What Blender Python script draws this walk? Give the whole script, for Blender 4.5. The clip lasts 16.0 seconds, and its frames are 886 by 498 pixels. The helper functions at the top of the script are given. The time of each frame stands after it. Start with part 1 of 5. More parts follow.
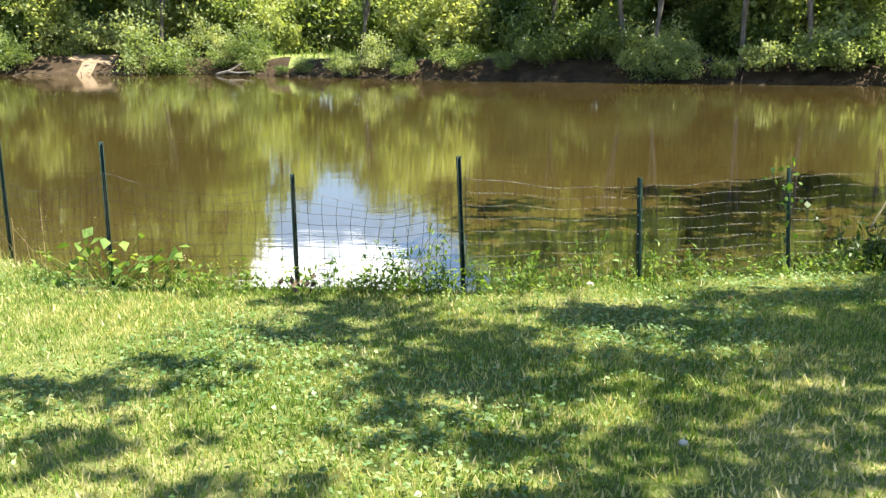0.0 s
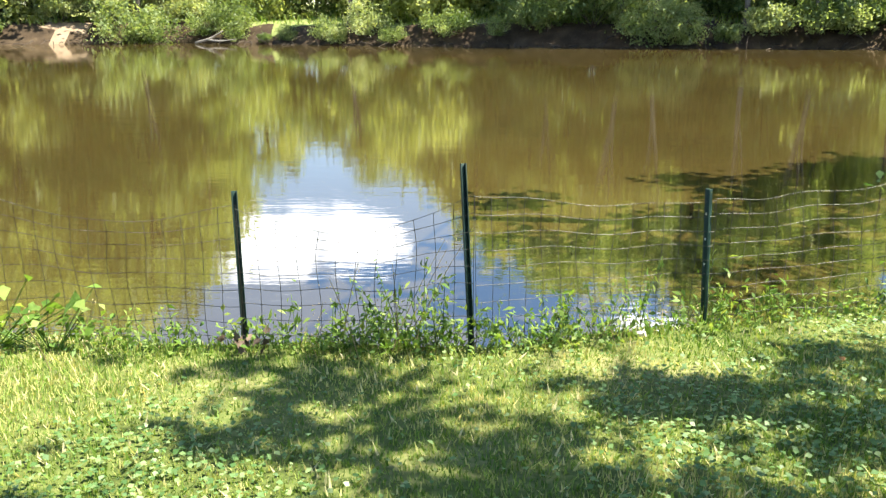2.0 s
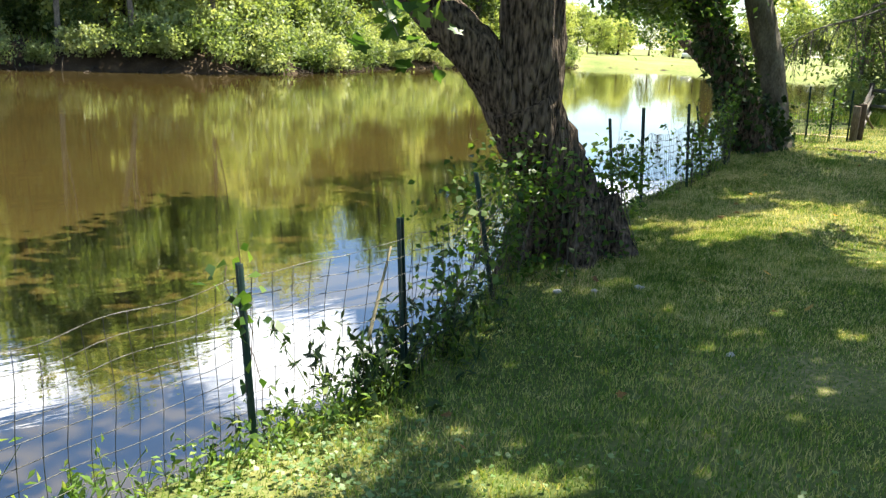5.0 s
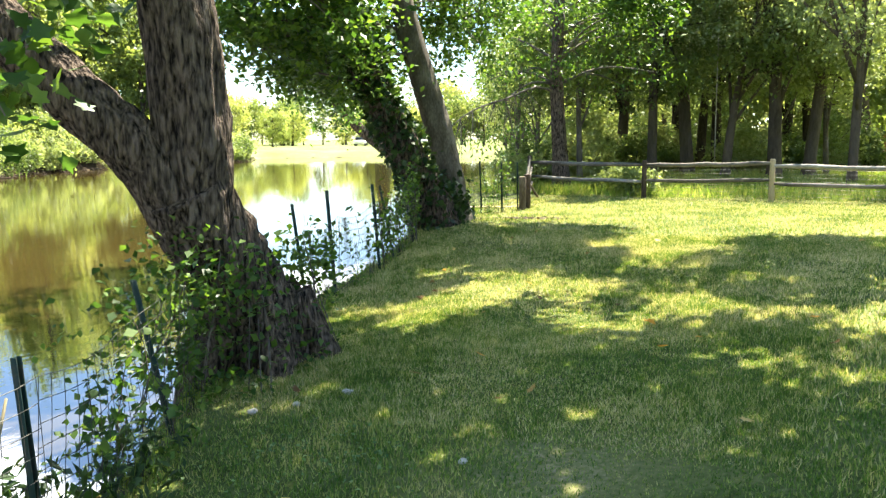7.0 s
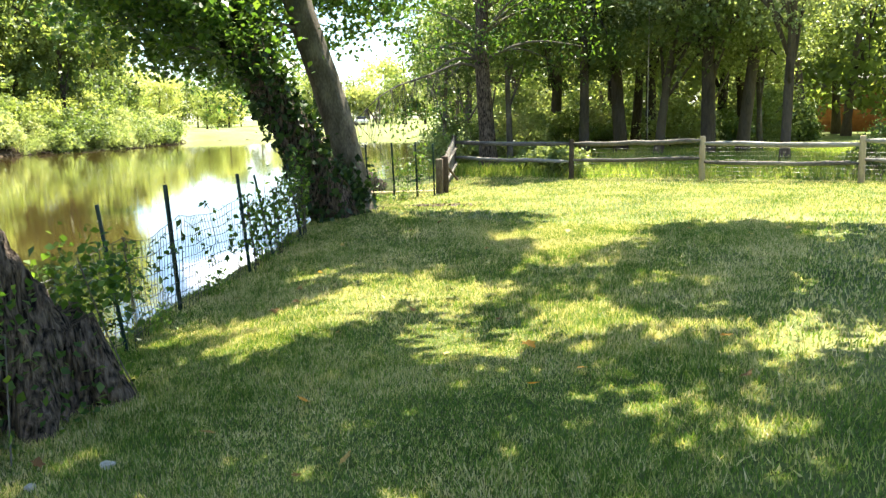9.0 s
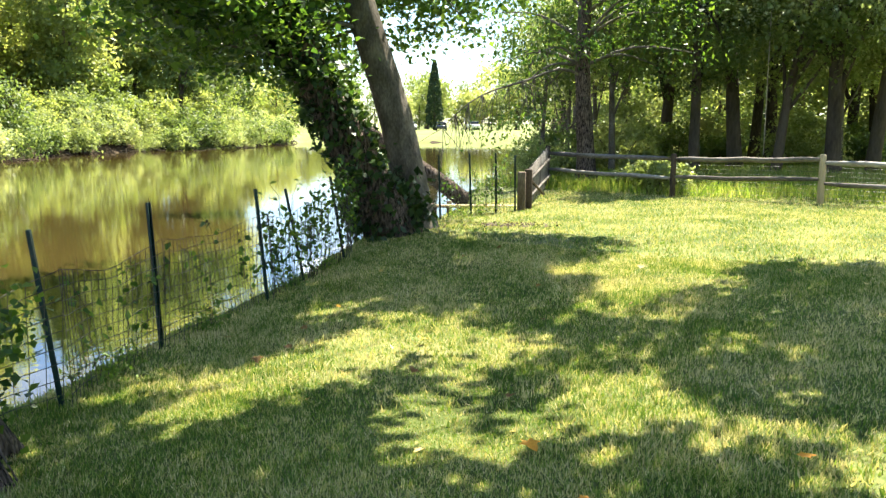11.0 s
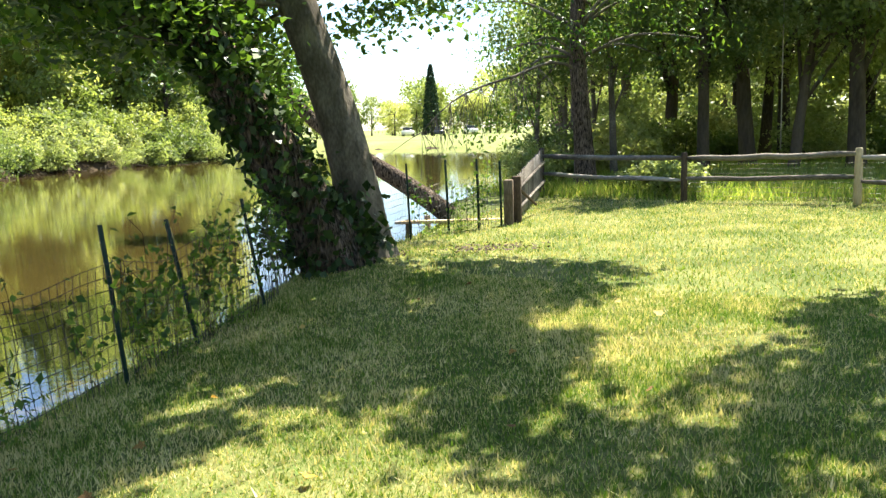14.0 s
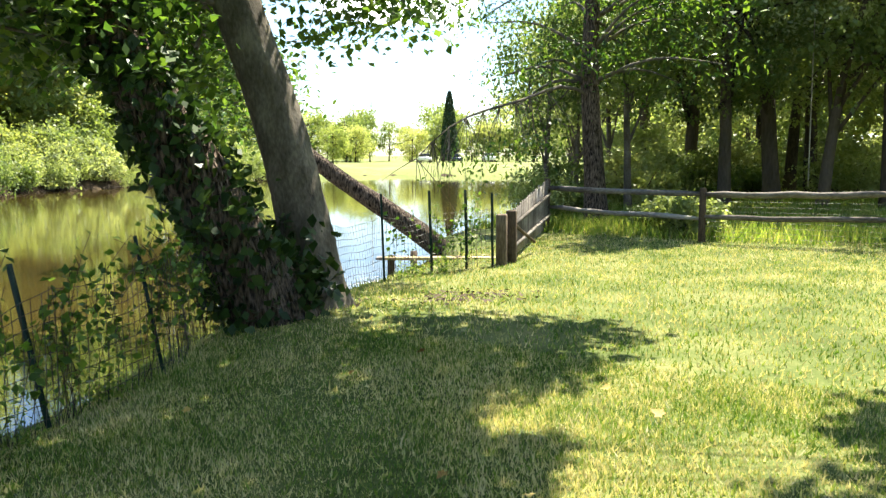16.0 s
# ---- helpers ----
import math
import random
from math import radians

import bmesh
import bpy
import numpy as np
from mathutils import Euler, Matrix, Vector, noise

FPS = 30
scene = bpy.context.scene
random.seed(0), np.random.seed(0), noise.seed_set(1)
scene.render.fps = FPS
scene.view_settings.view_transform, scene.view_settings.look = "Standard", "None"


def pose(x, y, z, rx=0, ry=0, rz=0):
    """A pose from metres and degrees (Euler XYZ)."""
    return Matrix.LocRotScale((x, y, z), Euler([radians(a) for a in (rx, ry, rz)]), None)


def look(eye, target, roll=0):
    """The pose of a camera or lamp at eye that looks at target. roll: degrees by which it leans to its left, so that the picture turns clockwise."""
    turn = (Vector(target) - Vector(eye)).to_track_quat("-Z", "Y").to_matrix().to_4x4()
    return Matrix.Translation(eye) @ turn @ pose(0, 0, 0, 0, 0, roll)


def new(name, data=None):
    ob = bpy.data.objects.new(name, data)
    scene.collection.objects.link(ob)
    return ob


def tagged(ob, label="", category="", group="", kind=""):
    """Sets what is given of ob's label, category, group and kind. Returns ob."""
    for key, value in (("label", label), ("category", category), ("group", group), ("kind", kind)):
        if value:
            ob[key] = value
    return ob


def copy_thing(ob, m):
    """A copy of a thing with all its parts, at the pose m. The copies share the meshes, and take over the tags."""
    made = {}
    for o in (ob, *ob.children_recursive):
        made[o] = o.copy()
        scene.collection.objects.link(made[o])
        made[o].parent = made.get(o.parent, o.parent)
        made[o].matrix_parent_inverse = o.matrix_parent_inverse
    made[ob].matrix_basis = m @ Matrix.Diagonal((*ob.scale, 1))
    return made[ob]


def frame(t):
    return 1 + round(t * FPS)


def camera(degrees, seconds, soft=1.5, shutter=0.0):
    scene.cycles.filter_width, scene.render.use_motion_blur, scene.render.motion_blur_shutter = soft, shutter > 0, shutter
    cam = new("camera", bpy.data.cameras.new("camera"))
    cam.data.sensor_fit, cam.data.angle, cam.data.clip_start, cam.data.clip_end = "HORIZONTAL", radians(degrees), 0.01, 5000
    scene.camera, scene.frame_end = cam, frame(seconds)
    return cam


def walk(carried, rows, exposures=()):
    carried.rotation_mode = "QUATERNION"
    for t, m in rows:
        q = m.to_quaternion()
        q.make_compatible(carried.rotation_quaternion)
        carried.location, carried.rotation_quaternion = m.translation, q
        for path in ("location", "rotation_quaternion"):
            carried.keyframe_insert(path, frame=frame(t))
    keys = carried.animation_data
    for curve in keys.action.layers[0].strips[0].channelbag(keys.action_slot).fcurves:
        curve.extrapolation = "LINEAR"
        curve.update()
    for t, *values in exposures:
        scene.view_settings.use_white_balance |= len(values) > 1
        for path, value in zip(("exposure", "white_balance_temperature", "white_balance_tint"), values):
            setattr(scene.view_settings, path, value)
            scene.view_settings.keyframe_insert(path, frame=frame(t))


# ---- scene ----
cam = camera(53.8, 16.0, 1.4)
PATH = [
    (0, (0.038, -0.028, 1.968), (-0.024, 1.915, 1.499), 0.1),
    (0.5, (0.02, 0.507, 1.943), (-0.037, 2.454, 1.491), -0.2),
    (1, (-0.081, 0.987, 1.946), (-0.166, 2.931, 1.482), -0.5),
    (1.5, (-0.136, 1.41, 1.929), (-0.144, 3.348, 1.437), -0.6),
    (2, (-0.071, 1.89, 1.952), (-0.113, 3.815, 1.41), -0.3),
    (2.5, (-0.046, 2.325, 1.886), (-0.04, 4.233, 1.287), -0.1),
    (3, (0.151, 2.678, 1.918), (0.267, 4.569, 1.277), 0.7),
    (3.5, (0.325, 3.047, 1.918), (0.591, 4.925, 1.284), 2.3),
    (4, (0.41, 3.379, 1.946), (1.055, 5.169, 1.331), 2.6),
    (4.5, (0.688, 3.688, 1.939), (1.686, 5.324, 1.367), 3.1),
    (5, (0.929, 3.928, 1.941), (2.2, 5.401, 1.474), 2.8),
    (7.5, (2.044, 4.581, 1.809), (3.811, 5.48, 1.549), -0.9),
    (8, (2.482, 4.584, 1.821), (4.267, 5.438, 1.528), -1.1),
    (10.3, (4.432, 4.455, 1.914), (6.178, 5.375, 1.591), -0.0),
    (10.5, (4.6, 4.474, 1.937), (6.326, 5.435, 1.623), 0.4),
    (11, (5.031, 4.589, 1.909), (6.69, 5.669, 1.623), 0.4),
    (11.5, (5.425, 4.767, 1.913), (7.06, 5.882, 1.622), 0.1),
    (12, (5.831, 4.986, 1.917), (7.399, 6.192, 1.625), -0.2),
    (12.5, (6.249, 5.229, 1.913), (7.822, 6.435, 1.651), -0.9),
    (13, (6.752, 5.433, 1.879), (8.346, 6.608, 1.605), -1.2),
    (13.5, (7.216, 5.629, 1.853), (8.81, 6.804, 1.578), -1.2),
    (14, (7.641, 5.647, 1.844), (9.295, 6.737, 1.57), -1.5),
    (14.5, (8.159, 5.731, 1.866), (9.798, 6.853, 1.636), -0.9),
    (15, (8.671, 5.87, 1.854), (10.339, 6.957, 1.663), -0.6),
    (15.5, (9.114, 5.998, 1.832), (10.778, 7.091, 1.631), -0.5),
    (16, (9.482, 6.195, 1.828), (11.12, 7.323, 1.615), -0.1),
]
walk(cam, [(t, look(eye, target, roll)) for t, eye, target, roll in PATH], [(0, 2.1), (2, 2.25), (3.5, 2.22), (4.5, 1.75), (5, 2.05), (7.5, 2.6), (8, 2.6), (11, 2.38), (14, 2.22), (16, 2.16)])

# ---- light ----
SUN_AZ, SUN_EL = 89.0, 60.0            # degrees from +y towards +x, and above the horizon
sun_way = Vector((math.sin(radians(SUN_AZ)) * math.cos(radians(SUN_EL)), math.cos(radians(SUN_AZ)) * math.cos(radians(SUN_EL)), math.sin(radians(SUN_EL))))
sun = new("sun", bpy.data.lights.new("sun", "SUN"))
sun.data.energy, sun.data.angle, sun.data.color = 5.0, radians(0.53), (1.0, 0.93, 0.79)
sun.matrix_world = look(sun_way * 60, (0, 0, 0))

world = bpy.data.worlds.new("sky")
scene.world = world
world.use_nodes = True
wn, wl = world.node_tree.nodes, world.node_tree.links
wn.clear()
sky = wn.new("ShaderNodeTexSky")
sky.sky_type, sky.sun_disc = "NISHITA", False
sky.sun_elevation, sky.sun_rotation, sky.air_density, sky.dust_density = radians(SUN_EL), radians(SUN_AZ), 1.0, 0.15
sky.ozone_density = 4.0
coord = wn.new("ShaderNodeTexCoord")


def sky_math(kind, a, b=0.0):
    m = wn.new("ShaderNodeMath")
    m.operation = kind
    for k, q in enumerate((a, b)):
        if isinstance(q, (int, float)):
            m.inputs[k].default_value = q
        else:
            wl.new(q, m.inputs[k])
    return m.outputs[0]


# fair-weather clouds, each a ragged puff: bearing from +y towards +x, height above the horizon, half-width
CLOUDS = [(-13, 15, 6), (-7, 15.5, 4.5), (14, 21.5, 4.5), (29, 20.5, 7), (36, 22, 6), (-50, 24, 8), (62, 16, 9), (80, 30, 9), (120, 35, 10), (170, 28, 10), (-100, 30, 9), (-140, 22, 8), (52, 10, 6)]
puff = wn.new("ShaderNodeTexNoise")
puff.inputs["Scale"].default_value, puff.inputs["Detail"].default_value, puff.inputs["Roughness"].default_value = 9.0, 7.0, 0.6
wl.new(coord.outputs["Generated"], puff.inputs["Vector"])
cover = -1.0
for bearing, height, half in CLOUDS:
    at = Vector((math.sin(radians(bearing)) * math.cos(radians(height)), math.cos(radians(bearing)) * math.cos(radians(height)), math.sin(radians(height))))
    gap = wn.new("ShaderNodeVectorMath")
    gap.operation, gap.inputs[1].default_value = "SUBTRACT", at
    wl.new(coord.outputs["Generated"], gap.inputs[0])
    flat = wn.new("ShaderNodeVectorMath")
    flat.operation, flat.inputs[1].default_value = "MULTIPLY", (1.0, 1.0, 2.0)
    wl.new(gap.outputs[0], flat.inputs[0])
    size = wn.new("ShaderNodeVectorMath")
    size.operation = "LENGTH"
    wl.new(flat.outputs[0], size.inputs[0])
    cover = sky_math("MAXIMUM", cover, sky_math("SUBTRACT", 1.0, sky_math("MULTIPLY", size.outputs["Value"], 1.0 / radians(half))))
cloud = sky_math("ADD", cover, sky_math("MULTIPLY", sky_math("SUBTRACT", puff.outputs["Fac"], 0.5), 2.2))
cramp = wn.new("ShaderNodeValToRGB")
cramp.color_ramp.elements[0].position, cramp.color_ramp.elements[1].position = 0.12, 0.5
mixer = wn.new("ShaderNodeMixRGB")
mixer.inputs["Color2"].default_value = (22.0, 22.3, 22.9, 1)
wback, wout = wn.new("ShaderNodeBackground"), wn.new("ShaderNodeOutputWorld")
wback.inputs["Strength"].default_value = 0.07
wl.new(cloud, cramp.inputs["Fac"])
wl.new(cramp.outputs["Color"], mixer.inputs["Fac"])
wl.new(sky.outputs["Color"], mixer.inputs["Color1"])
wl.new(mixer.outputs["Color"], wback.inputs["Color"])
wl.new(wback.outputs["Background"], wout.inputs["Surface"])


# ---- materials ----
def material(name, stops, scale=3.0, rough=0.8, bump=0.3, fine=40.0, translucent=0.0, spec=0.3, stretch=(1, 1, 1), per=0.0, island=False, metallic=0.0, distance=0.02):
    """A surface whose colour runs through stops by two scales of noise; per: how far each object or island strays."""
    m = bpy.data.materials.new(name)
    m.use_nodes = True
    n, l = m.node_tree.nodes, m.node_tree.links
    n.clear()
    out, b = n.new("ShaderNodeOutputMaterial"), n.new("ShaderNodeBsdfPrincipled")
    tc, mp = n.new("ShaderNodeTexCoord"), n.new("ShaderNodeMapping")
    mp.inputs["Scale"].default_value = stretch
    l.new(tc.outputs["Object"], mp.inputs["Vector"])
    big, small = n.new("ShaderNodeTexNoise"), n.new("ShaderNodeTexNoise")
    for t, s, d in ((big, scale, 4.0), (small, fine, 3.0)):
        t.inputs["Scale"].default_value, t.inputs["Detail"].default_value = s, d
        l.new(mp.outputs["Vector"], t.inputs["Vector"])
    mix = n.new("ShaderNodeMath")
    mix.operation = "MULTIPLY_ADD"
    mix.inputs[1].default_value = 0.4
    l.new(small.outputs["Fac"], mix.inputs[0])
    half = n.new("ShaderNodeMath")
    half.operation = "MULTIPLY"
    half.inputs[1].default_value = 0.6
    l.new(big.outputs["Fac"], half.inputs[0])
    l.new(half.outputs[0], mix.inputs[2])
    last = mix.outputs[0]
    if per:
        if island:
            src = n.new("ShaderNodeNewGeometry").outputs["Random Per Island"]
        else:
            src = n.new("ShaderNodeObjectInfo").outputs["Random"]
        sub = n.new("ShaderNodeMath")
        sub.operation = "SUBTRACT"
        sub.inputs[1].default_value = 0.5
        l.new(src, sub.inputs[0])
        add = n.new("ShaderNodeMath")
        add.operation = "MULTIPLY_ADD"
        add.inputs[1].default_value = per
        l.new(sub.outputs[0], add.inputs[0])
        l.new(last, add.inputs[2])
        last = add.outputs[0]
    ramp = n.new("ShaderNodeValToRGB")
    ramp.color_ramp.interpolation = "LINEAR"
    e = ramp.color_ramp.elements
    while len(e) < len(stops):
        e.new(0.5)
    for k, (p, c) in enumerate(stops):
        e[k].position, e[k].color = p, (*c, 1)
    l.new(last, ramp.inputs["Fac"])
    l.new(ramp.outputs["Color"], b.inputs["Base Color"])
    b.inputs["Roughness"].default_value, b.inputs["Specular IOR Level"].default_value, b.inputs["Metallic"].default_value = rough, spec, metallic
    if bump:
        bp = n.new("ShaderNodeBump")
        bp.inputs["Strength"].default_value, bp.inputs["Distance"].default_value = bump, distance
        l.new(mix.outputs[0], bp.inputs["Height"])
        l.new(bp.outputs["Normal"], b.inputs["Normal"])
    surface = b.outputs["BSDF"]
    if translucent:
        tr, ms = n.new("ShaderNodeBsdfTranslucent"), n.new("ShaderNodeMixShader")
        hs = n.new("ShaderNodeMixRGB")
        hs.blend_type, hs.inputs["Fac"].default_value, hs.inputs["Color2"].default_value = "MULTIPLY", 1.0, (1.7, 1.6, 0.8, 1)
        l.new(ramp.outputs["Color"], hs.inputs["Color1"])
        l.new(hs.outputs["Color"], tr.inputs["Color"])
        ms.inputs["Fac"].default_value = translucent
        l.new(surface, ms.inputs[1])
        l.new(tr.outputs["BSDF"], ms.inputs[2])
        surface = ms.outputs[0]
    l.new(surface, out.inputs["Surface"])
    return m


LAWN = material("lawn_soil", [(0.32, (0.04, 0.055, 0.014)), (0.47, (0.085, 0.11, 0.028)), (0.6, (0.16, 0.165, 0.06)), (0.72, (0.28, 0.24, 0.13))], 0.9, 0.95, 0.8, 30.0, spec=0.1)
BLADE = material("grass_blade", [(0.3, (0.06, 0.13, 0.016)), (0.44, (0.15, 0.23, 0.038)), (0.53, (0.35, 0.352, 0.14)), (0.65, (0.57, 0.505, 0.31))], 1.1, 0.55, 0, 7.0, 0.3, 0.25, per=0.36, island=True)
BLADE_GREEN = material("green_grass_blade", [(0.3, (0.055, 0.12, 0.015)), (0.45, (0.13, 0.22, 0.032)), (0.56, (0.26, 0.315, 0.08)), (0.7, (0.49, 0.44, 0.2))], 1.1, 0.55, 0, 7.0, 0.3, 0.25, per=0.36, island=True)
CLOVER = material("clover_leaf", [(0.3, (0.06, 0.13, 0.03)), (0.55, (0.12, 0.21, 0.06)), (0.75, (0.22, 0.3, 0.12))], 2, 0.5, 0, 9.0, 0.35, 0.5, per=0.6, island=True)
MEADOW = material("meadow_blade", [(0.25, (0.08, 0.15, 0.02)), (0.5, (0.17, 0.26, 0.05)), (0.75, (0.32, 0.33, 0.11))], 0.7, 0.6, 0, 9.0, 0.42, 0.2, per=0.5, island=True)
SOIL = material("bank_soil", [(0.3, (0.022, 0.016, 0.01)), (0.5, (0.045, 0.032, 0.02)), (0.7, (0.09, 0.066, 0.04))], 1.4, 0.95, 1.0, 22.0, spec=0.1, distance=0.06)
FARGRASS = material("far_grass", [(0.3, (0.09, 0.125, 0.035)), (0.5, (0.17, 0.2, 0.065)), (0.7, (0.28, 0.26, 0.12))], 0.25, 0.95, 0.6, 6.0, spec=0.1)
BARK_SMOOTH = material("bark_smooth", [(0.3, (0.045, 0.038, 0.03)), (0.5, (0.12, 0.105, 0.085)), (0.7, (0.24, 0.21, 0.175))], 4.0, 0.9, 0.7, 34.0, spec=0.1, stretch=(1, 1, 0.5), distance=0.03)
BARK_FAR = material("bark_dark", [(0.3, (0.03, 0.024, 0.018)), (0.7, (0.13, 0.105, 0.08))], 2.0, 0.95, 0.6, 14.0, spec=0.1, stretch=(1, 1, 0.3), per=0.3)
LEAF_NEAR = material("maple_leaf", [(0.25, (0.025, 0.065, 0.01)), (0.5, (0.055, 0.12, 0.02)), (0.75, (0.12, 0.2, 0.032))], 1.2, 0.45, 0, 8.0, 0.45, 0.35, per=0.5, island=True)
LEAF_IVY = material("ivy_leaf", [(0.25, (0.012, 0.03, 0.007)), (0.5, (0.023, 0.055, 0.011)), (0.75, (0.05, 0.09, 0.018))], 1.5, 0.5, 0, 8.0, 0.18, 0.3, per=0.5, island=True)
LEAF_FAR = material("woodland_leaf", [(0.2, (0.068, 0.112, 0.034)), (0.42, (0.16, 0.215, 0.066)), (0.6, (0.27, 0.32, 0.115)), (0.85, (0.44, 0.46, 0.22))], 0.35, 0.5, 0, 3.0, 0.5, 0.35, per=0.42)
# woodland leaf again, the wood's shade put into darker colours
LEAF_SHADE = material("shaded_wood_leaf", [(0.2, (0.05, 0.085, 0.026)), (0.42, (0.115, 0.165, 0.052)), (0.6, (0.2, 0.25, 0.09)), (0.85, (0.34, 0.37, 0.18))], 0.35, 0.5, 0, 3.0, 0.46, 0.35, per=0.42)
LEAF_BUSH = material("shrub_leaf", [(0.2, (0.055, 0.095, 0.026)), (0.42, (0.13, 0.185, 0.06)), (0.6, (0.235, 0.29, 0.125)), (0.85, (0.42, 0.45, 0.26))], 0.8, 0.5, 0, 4.0, 0.48, 0.35, per=0.4)
# leaf colours raised to carry the sunlight on the wood's edge
LEAF_SUNLIT = material("pale_leaf", [(0.2, (0.1, 0.14, 0.06)), (0.42, (0.23, 0.29, 0.15)), (0.6, (0.36, 0.41, 0.25)), (0.85, (0.5, 0.53, 0.38))], 0.8, 0.4, 0, 4.0, 0.5, 0.5, per=0.4)
LEAF_PINE = material("cypress_foliage", [(0.3, (0.012, 0.03, 0.012)), (0.7, (0.04, 0.075, 0.03))], 0.8, 0.7, 0, 4.0, 0.1, per=0.3, island=True)
WEED = material("weed_leaf", [(0.2, (0.05, 0.11, 0.015)), (0.5, (0.12, 0.21, 0.035)), (0.8, (0.24, 0.3, 0.08))], 3.0, 0.55, 0, 12.0, 0.4, 0.3, per=0.5, island=True)
STRAW = material("dry_stem", [(0.3, (0.2, 0.16, 0.08)), (0.7, (0.45, 0.38, 0.22))], 3.0, 0.7, 0, 12.0, 0.2, per=0.4, island=True)
POST_GREEN = material("green_painted_steel", [(0.3, (0.006, 0.022, 0.017)), (0.6, (0.012, 0.034, 0.027)), (0.8, (0.05, 0.045, 0.035))], 6.0, 0.6, 0.2, 60.0, spec=0.2, per=0.2)
STEEL = material("galvanised_hole", [(0.3, (0.3, 0.32, 0.32)), (0.7, (0.5, 0.52, 0.52))], 9.0, 0.4, 0.0, 60.0, metallic=0.6)
WIRE = material("weathered_wire", [(0.3, (0.025, 0.026, 0.022)), (0.55, (0.07, 0.07, 0.06)), (0.75, (0.2, 0.19, 0.17))], 9.0, 0.5, 0.0, 60.0, spec=0.5, metallic=0.5)
WOOD_GREY = material("weathered_grey_wood", [(0.3, (0.07, 0.06, 0.05)), (0.5, (0.19, 0.17, 0.145)), (0.7, (0.36, 0.335, 0.295))], 3.0, 0.9, 0.8, 40.0, spec=0.15, per=0.25, stretch=(0.3, 0.3, 1.0), distance=0.02)
WOOD_BROWN = material("brown_wood", [(0.3, (0.035, 0.025, 0.018)), (0.5, (0.095, 0.07, 0.05)), (0.7, (0.2, 0.16, 0.12))], 4.0, 0.9, 0.8, 40.0, spec=0.15, per=0.25, stretch=(1, 1, 0.25))
WOOD_NEW = material("pale_wood", [(0.3, (0.34, 0.25, 0.14)), (0.7, (0.6, 0.48, 0.3))], 4.0, 0.85, 0.5, 40.0, spec=0.15, stretch=(1, 1, 0.25))
SAND = material("eroded_sandy_bank", [(0.3, (0.15, 0.11, 0.07)), (0.7, (0.27, 0.2, 0.14))], 2.0, 0.95, 0.8, 18.0, spec=0.1, distance=0.05)
STONE = material("pale_stone", [(0.3, (0.25, 0.23, 0.2)), (0.7, (0.6, 0.57, 0.5))], 8.0, 0.85, 0.5, 40.0)
DRY_LEAF = material("fallen_leaf", [(0.25, (0.16, 0.08, 0.03)), (0.5, (0.42, 0.26, 0.08)), (0.75, (0.62, 0.45, 0.16))], 9.0, 0.7, 0.2, 60.0, 0.25, per=0.6)
ORANGE_LEAF = material("orange_leaf", [(0.3, (0.55, 0.2, 0.02)), (0.7, (0.8, 0.42, 0.05))], 9.0, 0.6, 0.2, 60.0, 0.25)
CHAIR_WHITE = material("white_painted_wood", [(0.3, (0.66, 0.65, 0.62)), (0.7, (0.8, 0.79, 0.76))], 5.0, 0.6, 0.3, 40.0)
ROPE = material("rope", [(0.3, (0.3, 0.26, 0.2)), (0.7, (0.5, 0.45, 0.36))], 20.0, 0.9, 0.4, 90.0)
BRICK_RED = material("red_brick_wall", [(0.3, (0.2, 0.07, 0.045)), (0.7, (0.36, 0.15, 0.09))], 3.0, 0.9, 0.4, 30.0)
ROOF = material("roof_shingle", [(0.3, (0.06, 0.055, 0.05)), (0.7, (0.14, 0.13, 0.12))], 3.0, 0.9, 0.4, 30.0)
CAR_DARK = material("car_paint_dark", [(0.3, (0.02, 0.025, 0.04)), (0.7, (0.03, 0.04, 0.07))], 3.0, 0.25, 0, 30.0, spec=0.6)
CAR_WHITE = material("car_paint_white", [(0.3, (0.7, 0.7, 0.7)), (0.7, (0.8, 0.8, 0.8))], 3.0, 0.25, 0, 30.0, spec=0.6)
CAR_GLASS = material("car_window", [(0.3, (0.01, 0.012, 0.014)), (0.7, (0.02, 0.022, 0.025))], 3.0, 0.08, 0, 30.0, spec=0.8)
RUBBER = material("tyre_rubber", [(0.3, (0.012, 0.012, 0.012)), (0.7, (0.03, 0.03, 0.03))], 9.0, 0.8, 0, 30.0)


